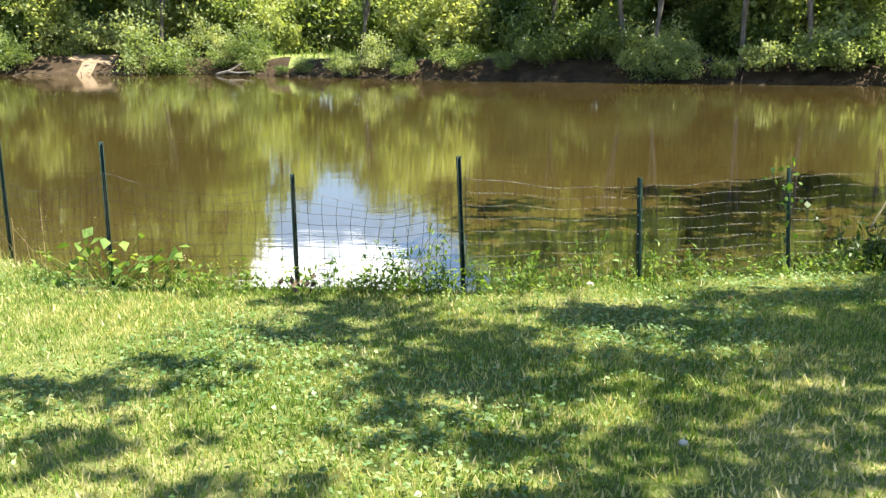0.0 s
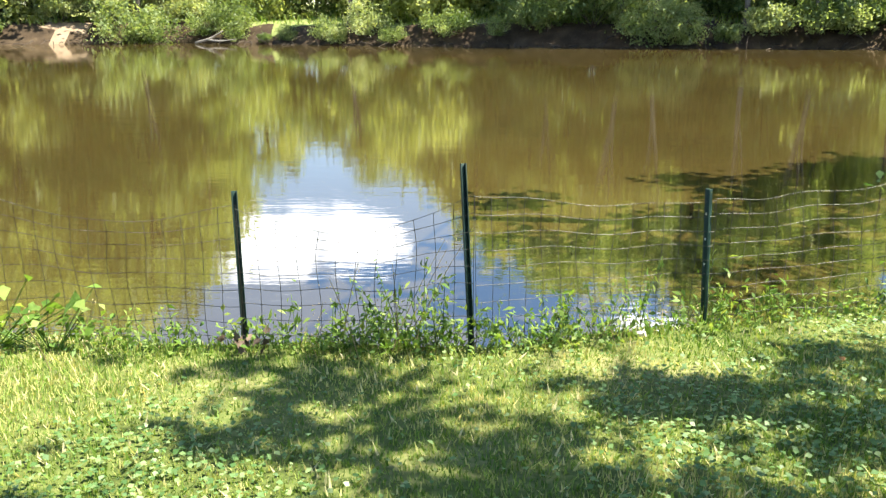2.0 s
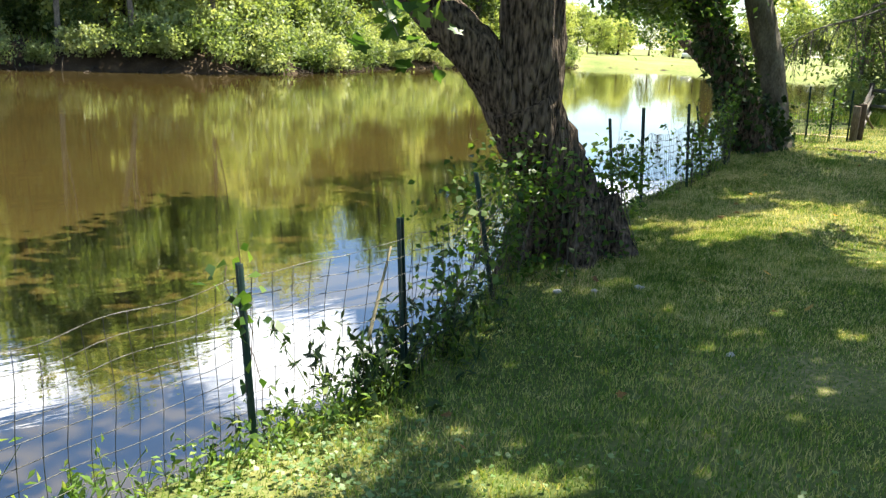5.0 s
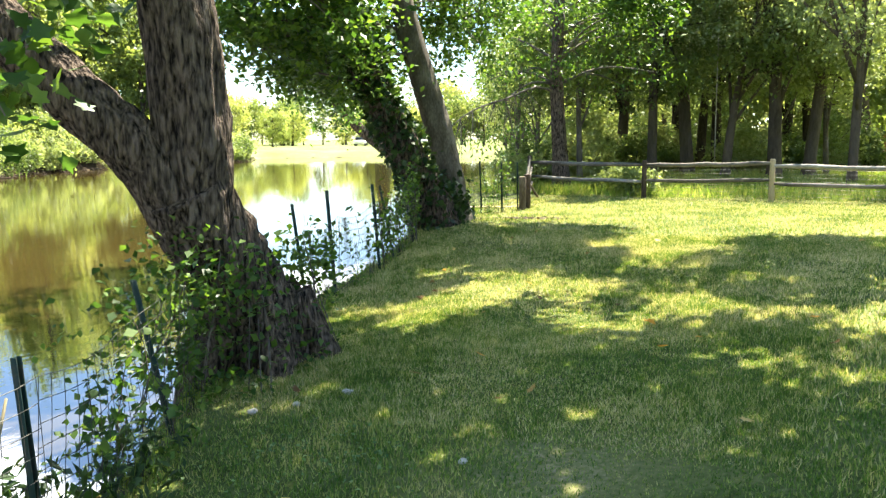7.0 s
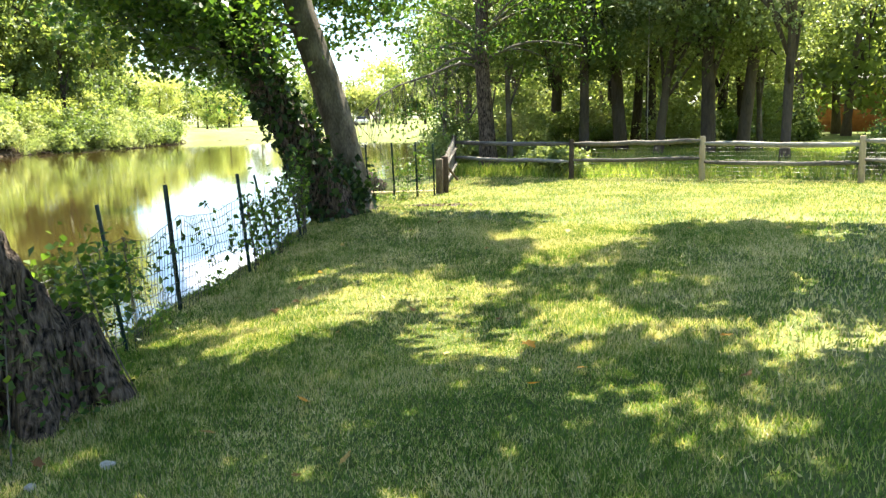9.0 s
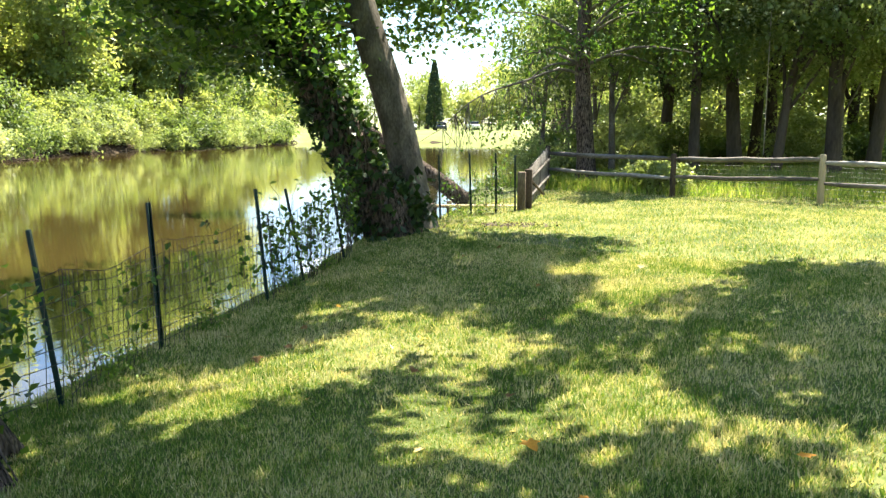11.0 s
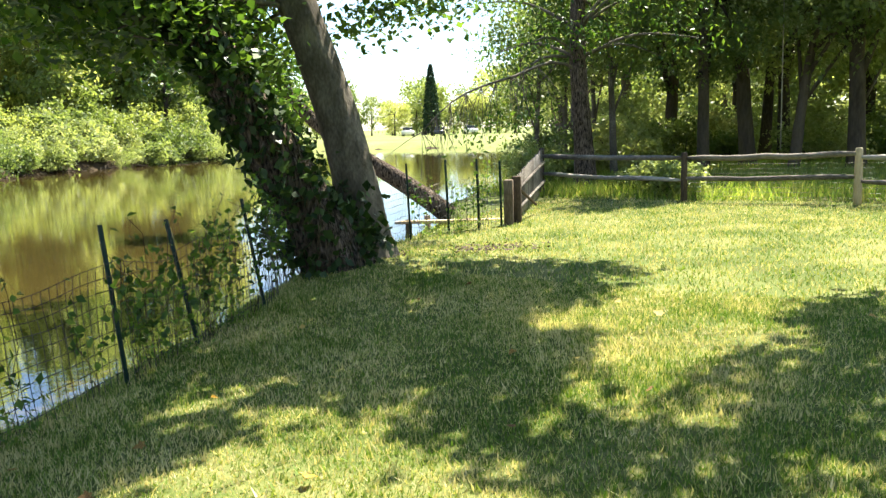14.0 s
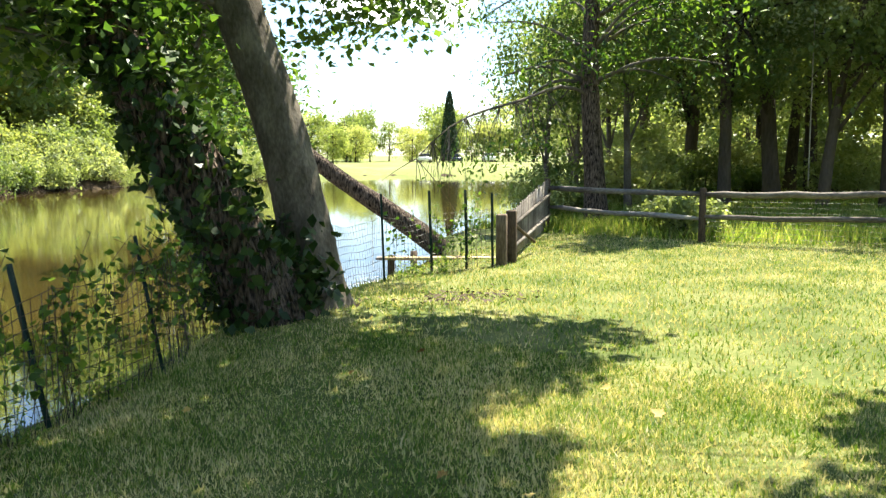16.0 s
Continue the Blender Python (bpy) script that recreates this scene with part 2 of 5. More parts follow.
def water_material():
    m = bpy.data.materials.new("pond_water")
    m.use_nodes = True
    n, l = m.node_tree.nodes, m.node_tree.links
    b = n["Principled BSDF"]
    tc = n.new("ShaderNodeTexCoord")
    silt = n.new("ShaderNodeTexNoise")
    silt.inputs["Scale"].default_value, silt.inputs["Detail"].default_value = 0.12, 3.0
    ramp = n.new("ShaderNodeValToRGB")
    ramp.color_ramp.elements[0].position, ramp.color_ramp.elements[1].position = 0.35, 0.65
    ramp.color_ramp.elements[0].color, ramp.color_ramp.elements[1].color = (0.036, 0.027, 0.0085, 1), (0.052, 0.038, 0.011, 1)
    l.new(tc.outputs["Object"], silt.inputs["Vector"])
    l.new(silt.outputs["Fac"], ramp.inputs["Fac"])
    l.new(ramp.outputs["Color"], b.inputs["Base Color"])
    b.inputs["Roughness"].default_value, b.inputs["IOR"].default_value, b.inputs["Specular IOR Level"].default_value = 0.015, 1.9, 1.0
    mp = n.new("ShaderNodeMapping")
    mp.inputs["Scale"].default_value, mp.inputs["Rotation"].default_value = (0.45, 1.6, 1.0), (0, 0, radians(8))
    l.new(tc.outputs["Object"], mp.inputs["Vector"])
    swell, ripple = n.new("ShaderNodeTexNoise"), n.new("ShaderNodeTexNoise")
    swell.inputs["Scale"].default_value, swell.inputs["Detail"].default_value = 1.3, 2.0
    ripple.inputs["Scale"].default_value, ripple.inputs["Detail"].default_value = 7.5, 3.0
    l.new(mp.outputs["Vector"], swell.inputs["Vector"])
    l.new(mp.outputs["Vector"], ripple.inputs["Vector"])
    add = n.new("ShaderNodeMath")
    add.operation = "MULTIPLY_ADD"
    add.inputs[1].default_value = 0.34
    l.new(ripple.outputs["Fac"], add.inputs[0])
    l.new(swell.outputs["Fac"], add.inputs[2])
    bp = n.new("ShaderNodeBump")
    bp.inputs["Strength"].default_value, bp.inputs["Distance"].default_value = 0.06, 0.04
    l.new(add.outputs[0], bp.inputs["Height"])
    l.new(bp.outputs["Normal"], b.inputs["Normal"])
    return m


def plated_bark(name, dark, light):
    """Bark split into upright plates by dark cracks."""
    m = bpy.data.materials.new(name)
    m.use_nodes = True
    n, l = m.node_tree.nodes, m.node_tree.links
    b = n["Principled BSDF"]
    tc, mp = n.new("ShaderNodeTexCoord"), n.new("ShaderNodeMapping")
    mp.inputs["Scale"].default_value = (1.0, 1.0, 0.24)
    l.new(tc.outputs["Object"], mp.inputs["Vector"])
    warp = n.new("ShaderNodeTexNoise")
    warp.inputs["Scale"].default_value, warp.inputs["Detail"].default_value = 9.0, 4.0
    l.new(mp.outputs["Vector"], warp.inputs["Vector"])
    shift = n.new("ShaderNodeMixRGB")
    shift.inputs["Fac"].default_value = 0.2
    l.new(mp.outputs["Vector"], shift.inputs["Color1"])
    l.new(warp.outputs["Color"], shift.inputs["Color2"])
    cells = n.new("ShaderNodeTexVoronoi")
    cells.feature = "DISTANCE_TO_EDGE"
    cells.inputs["Scale"].default_value = 19.0
    l.new(shift.outputs["Color"], cells.inputs["Vector"])
    grain = n.new("ShaderNodeTexNoise")
    grain.inputs["Scale"].default_value, grain.inputs["Detail"].default_value = 34.0, 5.0
    l.new(mp.outputs["Vector"], grain.inputs["Vector"])
    mixed = n.new("ShaderNodeMath")
    mixed.operation = "MULTIPLY_ADD"
    mixed.inputs[1].default_value = 1.15
    l.new(cells.outputs["Distance"], mixed.inputs[0])
    part_of = n.new("ShaderNodeMath")
    part_of.operation = "MULTIPLY_ADD"
    part_of.inputs[1].default_value, part_of.inputs[2].default_value = 1.5, -0.45
    l.new(grain.outputs["Fac"], part_of.inputs[0])
    l.new(part_of.outputs[0], mixed.inputs[2])
    ramp = n.new("ShaderNodeValToRGB")
    ramp.color_ramp.elements[0].position, ramp.color_ramp.elements[1].position = 0.16, 0.75
    ramp.color_ramp.elements[0].color, ramp.color_ramp.elements[1].color = (*dark, 1), (*light, 1)
    l.new(mixed.outputs[0], ramp.inputs["Fac"])
    l.new(ramp.outputs["Color"], b.inputs["Base Color"])
    b.inputs["Roughness"].default_value, b.inputs["Specular IOR Level"].default_value = 0.95, 0.1
    bp = n.new("ShaderNodeBump")
    bp.inputs["Strength"].default_value, bp.inputs["Distance"].default_value = 1.0, 0.05
    l.new(mixed.outputs[0], bp.inputs["Height"])
    l.new(bp.outputs["Normal"], b.inputs["Normal"])
    return m


BARK = plated_bark("bark_plated", (0.012, 0.009, 0.007), (0.2, 0.155, 0.12))
WATER = water_material()
rng = np.random.default_rng(7)


# ---- mesh helpers ----
def mesh_of(name, verts, faces, mats, index=None, smooth=False):
    """A mesh from vertices (n, 3) and faces, an array (m, k) or a list of such."""
    me = bpy.data.meshes.new(name)
    faces = [np.asarray(f, dtype=np.int64) for f in (faces if isinstance(faces, list) else [faces])]
    verts = np.asarray(verts, dtype=np.float32)
    sizes = np.concatenate([np.full(len(f), f.shape[1]) for f in faces])
    flat = np.concatenate([f.ravel() for f in faces])
    me.vertices.add(len(verts))
    me.vertices.foreach_set("co", verts.ravel())
    me.loops.add(len(flat))
    me.loops.foreach_set("vertex_index", flat)
    me.polygons.add(len(sizes))
    me.polygons.foreach_set("loop_start", np.concatenate([[0], np.cumsum(sizes)[:-1]]))
    me.polygons.foreach_set("loop_total", sizes)
    for mt in (mats if isinstance(mats, (list, tuple)) else [mats]):
        me.materials.append(mt)
    if index is not None:
        me.polygons.foreach_set("material_index", np.asarray(index, dtype=np.int32))
    if smooth:
        me.polygons.foreach_set("use_smooth", np.ones(len(sizes), dtype=bool))
    me.update(calc_edges=True)
    me.validate()
    return me


def piece(name, me, parent=None, label="", m=None):
    ob = new(name, me)
    if parent is not None:
        ob.parent = parent
    if m is not None:
        ob.matrix_basis = m
    return tagged(ob, label, kind="stuff" if name in ("stem_work", "leaves", "crown", "branch_work", "twig_work", "limb_work", "foliage", "ivy", "low_leaves", "wire_mesh", "wire_lining", "punched_holes", "bracing", "legs") else "")


def thing(name, at, label, category, group="", kind=""):
    ob = new(name)
    ob.empty_display_size = 0.1
    ob.matrix_basis = pose(*at)
    return tagged(ob, label, category, group, kind)


class Shape:
    """Gathers tubes, boxes and leaves into one mesh."""

    def __init__(self):
        self.v, self.f, self.n = [], {}, 0

    def add(self, v, f):
        f = np.asarray(f)
        self.v.append(np.asarray(v, dtype=np.float64))
        self.f.setdefault(f.shape[1], []).append(f + self.n)
        self.n += len(v)

    def tube(self, pts, radii, sides=8, rough=0.0, cap=True, lobes=0.0):
        pts = np.asarray(pts, float)
        radii = np.broadcast_to(np.asarray(radii, float), (len(pts),))
        tan = np.gradient(pts, axis=0)
        tan /= np.linalg.norm(tan, axis=1)[:, None] + 1e-9
        ref = np.array([1.0, 0, 0]) if abs(tan[0][0]) < 0.8 else np.array([0, 1.0, 0])
        rings = []
        ang = np.arange(sides) / sides * 2 * np.pi
        bulge = 1 + lobes * np.sin(ang * 5 + 1.3)
        for p, t, r in zip(pts, tan, radii):
            a = np.cross(t, ref)
            a /= np.linalg.norm(a)
            b = np.cross(t, a)
            rr = r * bulge * (1 + rough * rng.normal(size=sides))
            rings.append(p + np.outer(np.cos(ang) * rr, a) + np.outer(np.sin(ang) * rr, b))
        self.core = np.repeat(pts, sides, axis=0)
        self.skin = np.ones(len(self.core) + 2)
        k = np.arange(sides)
        nxt = (k + 1) % sides
        f = np.concatenate([np.stack([i * sides + k, i * sides + nxt, (i + 1) * sides + nxt, (i + 1) * sides + k], 1) for i in range(len(pts) - 1)])
        v = np.concatenate(rings)
        if cap:
            base = len(v)
            v = np.concatenate([v, pts[:1], pts[-1:]])
            tris = np.concatenate([np.stack([nxt, k, np.full(sides, base)], 1), np.stack([(len(pts) - 1) * sides + k, (len(pts) - 1) * sides + nxt, np.full(sides, base + 1)], 1)])
            n0 = self.n
            self.add(v, f)
            self.f.setdefault(3, []).append(tris + n0)
        else:
            self.add(v, f)

    def furrow(self, depth, around=9.0, along=1.6):
        """Pushes the last shape's skin in and out along its own axis line, as furrowed bark."""
        v = self.v[-1]
        mid = v.mean(axis=0)
        for k in range(len(v)):
            p = Vector(v[k])
            a = noise.noise(Vector((p.x * around, p.y * around, p.z * along)))
            b = noise.noise(Vector((p.x * around * 2.3 + 9, p.y * around * 2.3, p.z * along * 2.6)))
            self.skin[k] = 1 + depth * (1.0 - 2.2 * abs(a)) + depth * 0.5 * b
        c = self.core
        v[:len(c)] = c + (v[:len(c)] - c) * self.skin[:len(c), None]

    def box(self, m, size, chamfer=0.006):
        """A chamfered box of that size under the matrix m."""
        sx, sy, sz = (s / 2 for s in size)
        c = min(chamfer, sx * 0.4, sy * 0.4, sz * 0.4)
        bm = bmesh.new()
        bmesh.ops.create_cube(bm, size=1.0, matrix=Matrix.Diagonal((size[0], size[1], size[2], 1)))
        bmesh.ops.bevel(bm, geom=bm.edges[:], offset=c, segments=1, affect="EDGES")
        bm.verts.index_update()
        v = np.array([m @ x.co for x in bm.verts])
        groups = {}
        for fc in bm.faces:
            groups.setdefault(len(fc.verts), []).append([x.index for x in fc.verts])
        n0 = self.n
        self.v.append(v)
        self.n += len(v)
        for k, f in groups.items():
            self.f.setdefault(k, []).append(np.array(f) + n0)
        bm.free()

    def leaves(self, centre, size, fold=0.25, flat=0.5, width=0.55, droop=0.0):
        """A folded leaf at each centre, turned at random; flat: how level they lie."""
        c = np.asarray(centre, float)
        n = len(c)
        if n == 0:
            return
        s = size * rng.uniform(0.6, 1.35, n)
        th = rng.uniform(0, 2 * np.pi, n)
        tilt = rng.normal(0, 1 - flat, n) * 1.2 - droop
        ax = np.stack([np.cos(th) * np.cos(tilt), np.sin(th) * np.cos(tilt), np.sin(tilt)], 1)
        side = np.stack([-np.sin(th), np.cos(th), np.zeros(n)], 1)
        up = np.cross(ax, side)
        roll = rng.normal(0, 1 - flat, n)
        side = side * np.cos(roll)[:, None] + up * np.sin(roll)[:, None]
        up = np.cross(ax, side)
        w = s * width
        base = c - ax * (s / 2)[:, None]
        tip = c + ax * (s / 2)[:, None]
        lift = up * (s * fold)[:, None] * 0.5
        a = c + side * (w / 2)[:, None] + lift - ax * (s * 0.08)[:, None]
        b = c - side * (w / 2)[:, None] + lift - ax * (s * 0.08)[:, None]
        v = np.stack([base, a, tip, b], 1).reshape(-1, 3)
        self.add(v, np.arange(4 * n).reshape(n, 4))

    def mesh(self, name, mat, smooth=False):
        return mesh_of(name, np.concatenate(self.v), [np.concatenate(f) for f in self.f.values()], mat, smooth=smooth)


def bend(points, n):
    """n points on a smooth line through the given ones."""
    p = np.asarray(points, float)
    s = np.concatenate([[0], np.cumsum(np.linalg.norm(np.diff(p, axis=0), axis=1))])
    u = np.linspace(0, s[-1], n)
    out = np.stack([np.interp(u, s, p[:, k]) for k in range(3)], 1)
    for _ in range(2):
        out[1:-1] = (out[:-2] + 2 * out[1:-1] + out[2:]) / 4
    return out


# ---- ground and pond ----
POND = np.array([(-90, 40), (-30, 22), (-12, 13.5), (-6.5, 9.6), (-4.5, 8.0), (-3.2, 7.1), (-2.2, 6.95), (-0.8, 6.85), (0.2, 6.95), (1.5, 7.3), (2.9, 7.65), (4.0, 7.95),
                 (5.3, 8.75), (6.4, 9.55), (8.2, 10.15), (9.7, 10.75), (11.5, 11.4), (13.0, 11.95), (14.6, 12.55), (16.6, 13.2), (18.6, 14.0), (20.2, 14.5), (22.4, 14.9),
                 (25, 17.2), (28.5, 18.5), (36, 20.5), (48, 24), (62, 29), (80, 40), (88, 50), (84, 62), (76, 68), (66, 63), (56, 58), (46, 56), (38, 54), (31, 49), (25, 45),
                 (20, 44.2), (10, 46.5), (-1, 48.8), (-10, 52), (-16, 55), (-28, 52.5), (-90, 66)], float)
NEAR_SHORE = POND[:23]


def shore(x, y):
    """Distance to the pond's edge: negative on the water."""
    x, y = np.asarray(x, float), np.asarray(y, float)
    best = np.full(x.shape, 1e9)
    inside = np.zeros(x.shape, bool)
    for (ax, ay), (bx, by) in zip(POND, np.roll(POND, -1, axis=0)):
        dx, dy = bx - ax, by - ay
        t = np.clip(((x - ax) * dx + (y - ay) * dy) / (dx * dx + dy * dy), 0, 1)
        best = np.minimum(best, np.hypot(x - ax - t * dx, y - ay - t * dy))
        cross = (ay > y) != (by > y)
        with np.errstate(divide="ignore", invalid="ignore"):
            inside ^= cross & (x < (bx - ax) * (y - ay) / np.where(by == ay, 1e-9, by - ay) + ax)
    return np.where(inside, -best, best)


def wave(x, y, f, a):
    return a * (np.sin(x * f * 1.3 + 1.7) * np.cos(y * f + 0.4) + 0.6 * np.sin(x * f * 0.47 - y * f * 0.8 + 2.1))


def ground_z(x, y, d=None):
    x, y = np.asarray(x, float), np.asarray(y, float)
    d = shore(x, y) if d is None else d
    edge = d + wave(x, y, 3.1, 0.035) + wave(x, y, 7.7, 0.02)
    fall = np.clip((x - 14) / 12, 0, 1)
    near = 0.0 + 0.06 * np.clip(edge - 0.2, 0, 7.5) * (1 - 0.8 * fall) + 0.04 * np.clip((x - 3) / 6, 0, 1) + 0.22 * np.exp(-((x - 15.6) ** 2 + (y - 11.9) ** 2) / 4.0)
    near = near + wave(x, y, 0.7, 0.018) + wave(x, y, 2.3, 0.006)
    far_side = np.clip((y - 24 - 0.25 * np.clip(x - 20, 0, 100)) / 6, 0, 1) * np.where(y > 20, 1, 0)
    far = np.where(x < 45, np.clip((edge - 0.1) * 1.7, 0, 0.85), np.clip((edge - 0.1) * 0.4, 0, 0.35)) + np.where(x < 45, 0.055, 0.02) * np.clip(edge - 2, 0, 16) + wave(x, y, 0.35, 0.08)
    land = near * (1 - far_side) + far * far_side
    lip = np.clip((edge + 0.05) / (0.22 + 0.05 * np.clip(np.hypot(x - 10, y - 8) - 16, 0, 60)), 0, 1)
    lip = lip * lip * (3 - 2 * lip)
    bed = np.maximum(-0.42 + 0.35 * np.clip(edge, -3, 0), -1.4)
    return bed * (1 - lip) + land * lip


def axis(lo, hi, fine_lo, fine_hi, step, grow=1.16):
    mid = np.arange(fine_lo, fine_hi, step)
    right, left, s = [mid[-1]], [mid[0]], step
    while right[-1] < hi:
        s = min(s * grow, 160)
        right.append(right[-1] + s)
    s = step
    while left[-1] > lo:
        s = min(s * grow, 160)
        left.append(left[-1] - s)
    return np.concatenate([left[:0:-1], mid, right[1:]])


def build_ground():
    xs = axis(-1500, 1800, -9, 33, 0.16, 1.05)
    ys = axis(-1500, 1800, -3, 19, 0.12, 1.035)
    gx, gy = np.meshgrid(xs, ys)
    d = shore(gx, gy)
    z = ground_z(gx, gy, d)
    v = np.stack([gx, gy, z], -1).reshape(-1, 3)
    nx, ny = len(xs), len(ys)
    i = (np.arange(ny - 1)[:, None] * nx + np.arange(nx - 1)[None]).ravel()
    f = np.stack([i, i + 1, i + 1 + nx, i + nx], 1)
    dc = (d[:-1, :-1] + d[1:, 1:]).ravel() / 2
    cx, cy = gx[:-1, :-1].ravel(), gy[:-1, :-1].ravel()
    idx = np.zeros(len(f), int)
    idx[(cy > 22) | (cx > 40)] = 2
    idx[dc < 0.05] = 1
    # far bank soil, the strip widened to paint the shade under the shrubs too
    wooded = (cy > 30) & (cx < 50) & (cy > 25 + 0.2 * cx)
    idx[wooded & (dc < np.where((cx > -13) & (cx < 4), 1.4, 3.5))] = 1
    idx[(np.hypot(cx + 24.2, (cy - 54.6) * 0.9) < 1.15) & (dc > -0.3)] = 3
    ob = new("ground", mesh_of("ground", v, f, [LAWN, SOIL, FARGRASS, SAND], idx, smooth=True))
    tagged(ob, "mown green lawn sloping down to the muddy pond bank", "ground", kind="structure")
    w = Shape()
    g = axis(-120, 120, -10, 30, 4.0, 1.3)
    nx = len(g)
    wx, wy = np.meshgrid(g, g + 20)
    i = (np.arange(nx - 1)[:, None] * nx + np.arange(nx - 1)[None]).ravel()
    w.add(np.stack([wx, wy, np.full_like(wx, -0.25)], -1).reshape(-1, 3), np.stack([i, i + 1, i + 1 + nx, i + nx], 1))
    tagged(new("water", w.mesh("water", WATER)), "still olive-brown pond water reflecting trees and sky", "pond", kind="structure")


build_ground()


def gz(x, y):
    return float(ground_z(np.array([x]), np.array([y]))[0])


# ---- trees ----
def crown_clumps(n, centre, radii, rmin=0.55, leaves=90, spread=0.5, flat=0.55):
    """Leaf places in n clumps through the outer part of an uneven ellipsoid."""
    u = rng.normal(size=(n, 3))
    u /= np.linalg.norm(u, axis=1)[:, None]
    rr = rng.uniform(rmin, 1.0, n) ** 0.7 * (1 + 0.16 * np.sin(u[:, 0] * 5 + 1) * np.cos(u[:, 2] * 4))
    c = np.asarray(centre) + u * rr[:, None] * np.asarray(radii)
    s = spread * rng.uniform(0.55, 1.4, n)
    k = np.maximum(4, (leaves * rng.uniform(0.5, 1.5, n) * (s / spread) ** 1.4).astype(int))
    at = np.repeat(c, k, axis=0)
    off = rng.normal(size=(len(at), 3)) * np.array([1, 1, flat]) * np.repeat(s, k)[:, None] * 0.52
    return c, at + off


def make_tree(name, height, spread, trunk_r, low, clumps, per, leaf, mat, bark, label, group, limbs=9, clump_r=0.7, lean=0.06):
    """A tree with tapered trunk, limbs and a crown of many leaves."""
    t = thing(name, (0, 0, 0), label, "tree", group)
    top = np.array([rng.normal() * lean * height, rng.normal() * lean * height, height * 0.86])
    way = bend([(0, 0, -0.3), (top[0] * 0.15 + 0.05, top[1] * 0.2, height * 0.25), (top[0] * 0.6, top[1] * 0.55, height * 0.55), top], 12)
    s = Shape()
    s.tube(way, np.linspace(1, 0.16, 12) ** 0.8 * trunk_r * np.where(np.arange(12) == 0, 1.35, 1.0), 8, 0.04)
    piece("trunk", s.mesh("trunk", bark, True), t)
    centre = (top[0] * 0.6, top[1] * 0.6, height * (low + 1) / 2)
    c, lv = crown_clumps(clumps, centre, (spread, spread, height * (1 - low) / 2), 0.35, per, clump_r)
    s = Shape()
    for k in range(limbs):
        a = way[3 + k * 8 // limbs]
        e = c[rng.integers(len(c))]
        mid = (a + e) / 2 + rng.normal(size=3) * 0.25
        s.tube(bend([a, mid, e], 6), np.linspace(trunk_r * 0.4, trunk_r * 0.07, 6), 5, 0.05)
    piece("limb_work", s.mesh("limb_work", bark, True), t)
    s = Shape()
    s.leaves(lv, leaf, flat=0.3, width=0.65)
    piece("crown", s.mesh("crown", mat), t)
    return t


def make_bush(name, r, h, clumps, per, leaf, mat, label, group):
    t = thing(name, (0, 0, 0), label, "shrub", group)
    c, lv = crown_clumps(clumps, (0, 0, h * 0.5), (r, r, h * 0.52), 0.3, per, min(r, h) * 0.3, 0.8)
    lv[:, 2] = np.abs(lv[:, 2])
    s = Shape()
    for k in range(7):
        e = c[rng.integers(len(c))]
        s.tube(bend([(rng.normal() * 0.1, rng.normal() * 0.1, -0.15), e * [0.5, 0.5, 0.6], e], 5), np.linspace(0.03, 0.008, 5), 4)
    piece("stem_work", s.mesh("stem_work", BARK_FAR), t)
    s = Shape()
    s.leaves(lv, leaf, flat=0.3, width=0.65)
    piece("foliage", s.mesh("foliage", mat), t)
    return t


# height of the tree tops against the sky over the far bank: bearing, degrees above the water line
SKYLINE = [(-40, 21), (-27, 20.5), (-20, 19), (-16, 14), (-9.5, 9), (-6, 10.5), (-1, 12.5), (3, 17), (7.5, 20), (11, 18.5), (13.5, 16.5), (16, 20.5), (18.5, 22.5), (21.5, 21.5), (25, 17.2), (28, 17), (31.5, 17), (34, 14.2), (38, 14.5), (45, 14), (50, 16)]


def skyline_height(x, y):
    """How tall a tree at that spot stands so that its top meets the skyline."""
    b, up = (np.array([q[k] for q in SKYLINE], float) for k in (0, 1))
    far = math.hypot(x - 0.3, y - 3.0)
    return far * math.tan(radians(float(np.interp(math.degrees(math.atan2(x - 0.3, y - 3.0)), b, up)))) - 3.0


def scatter(protos, spots, zoff=-0.05, heights=None):
    """Copies of the prototypes at (x, y, scale), the first use being the prototype itself."""
    used = set()
    for x, y, sc in spots:
        p = protos[int(rng.integers(len(protos)))]
        if heights:
            sc = sc * max(2.5, skyline_height(x, y)) / heights[protos.index(p)]
        m = pose(x, y, gz(x, y) + zoff, 0, 0, rng.uniform(0, 360)) @ Matrix.Diagonal((sc, sc, sc * rng.uniform(0.9, 1.1), 1))
        if p.name in used:
            ob = copy_thing(p, m)
            ob.matrix_basis = m
        else:
            p.matrix_basis = m
            used.add(p.name)
    for p in protos:
        if p.name not in used:
            for o in (*p.children_recursive, p):
                bpy.data.objects.remove(o)


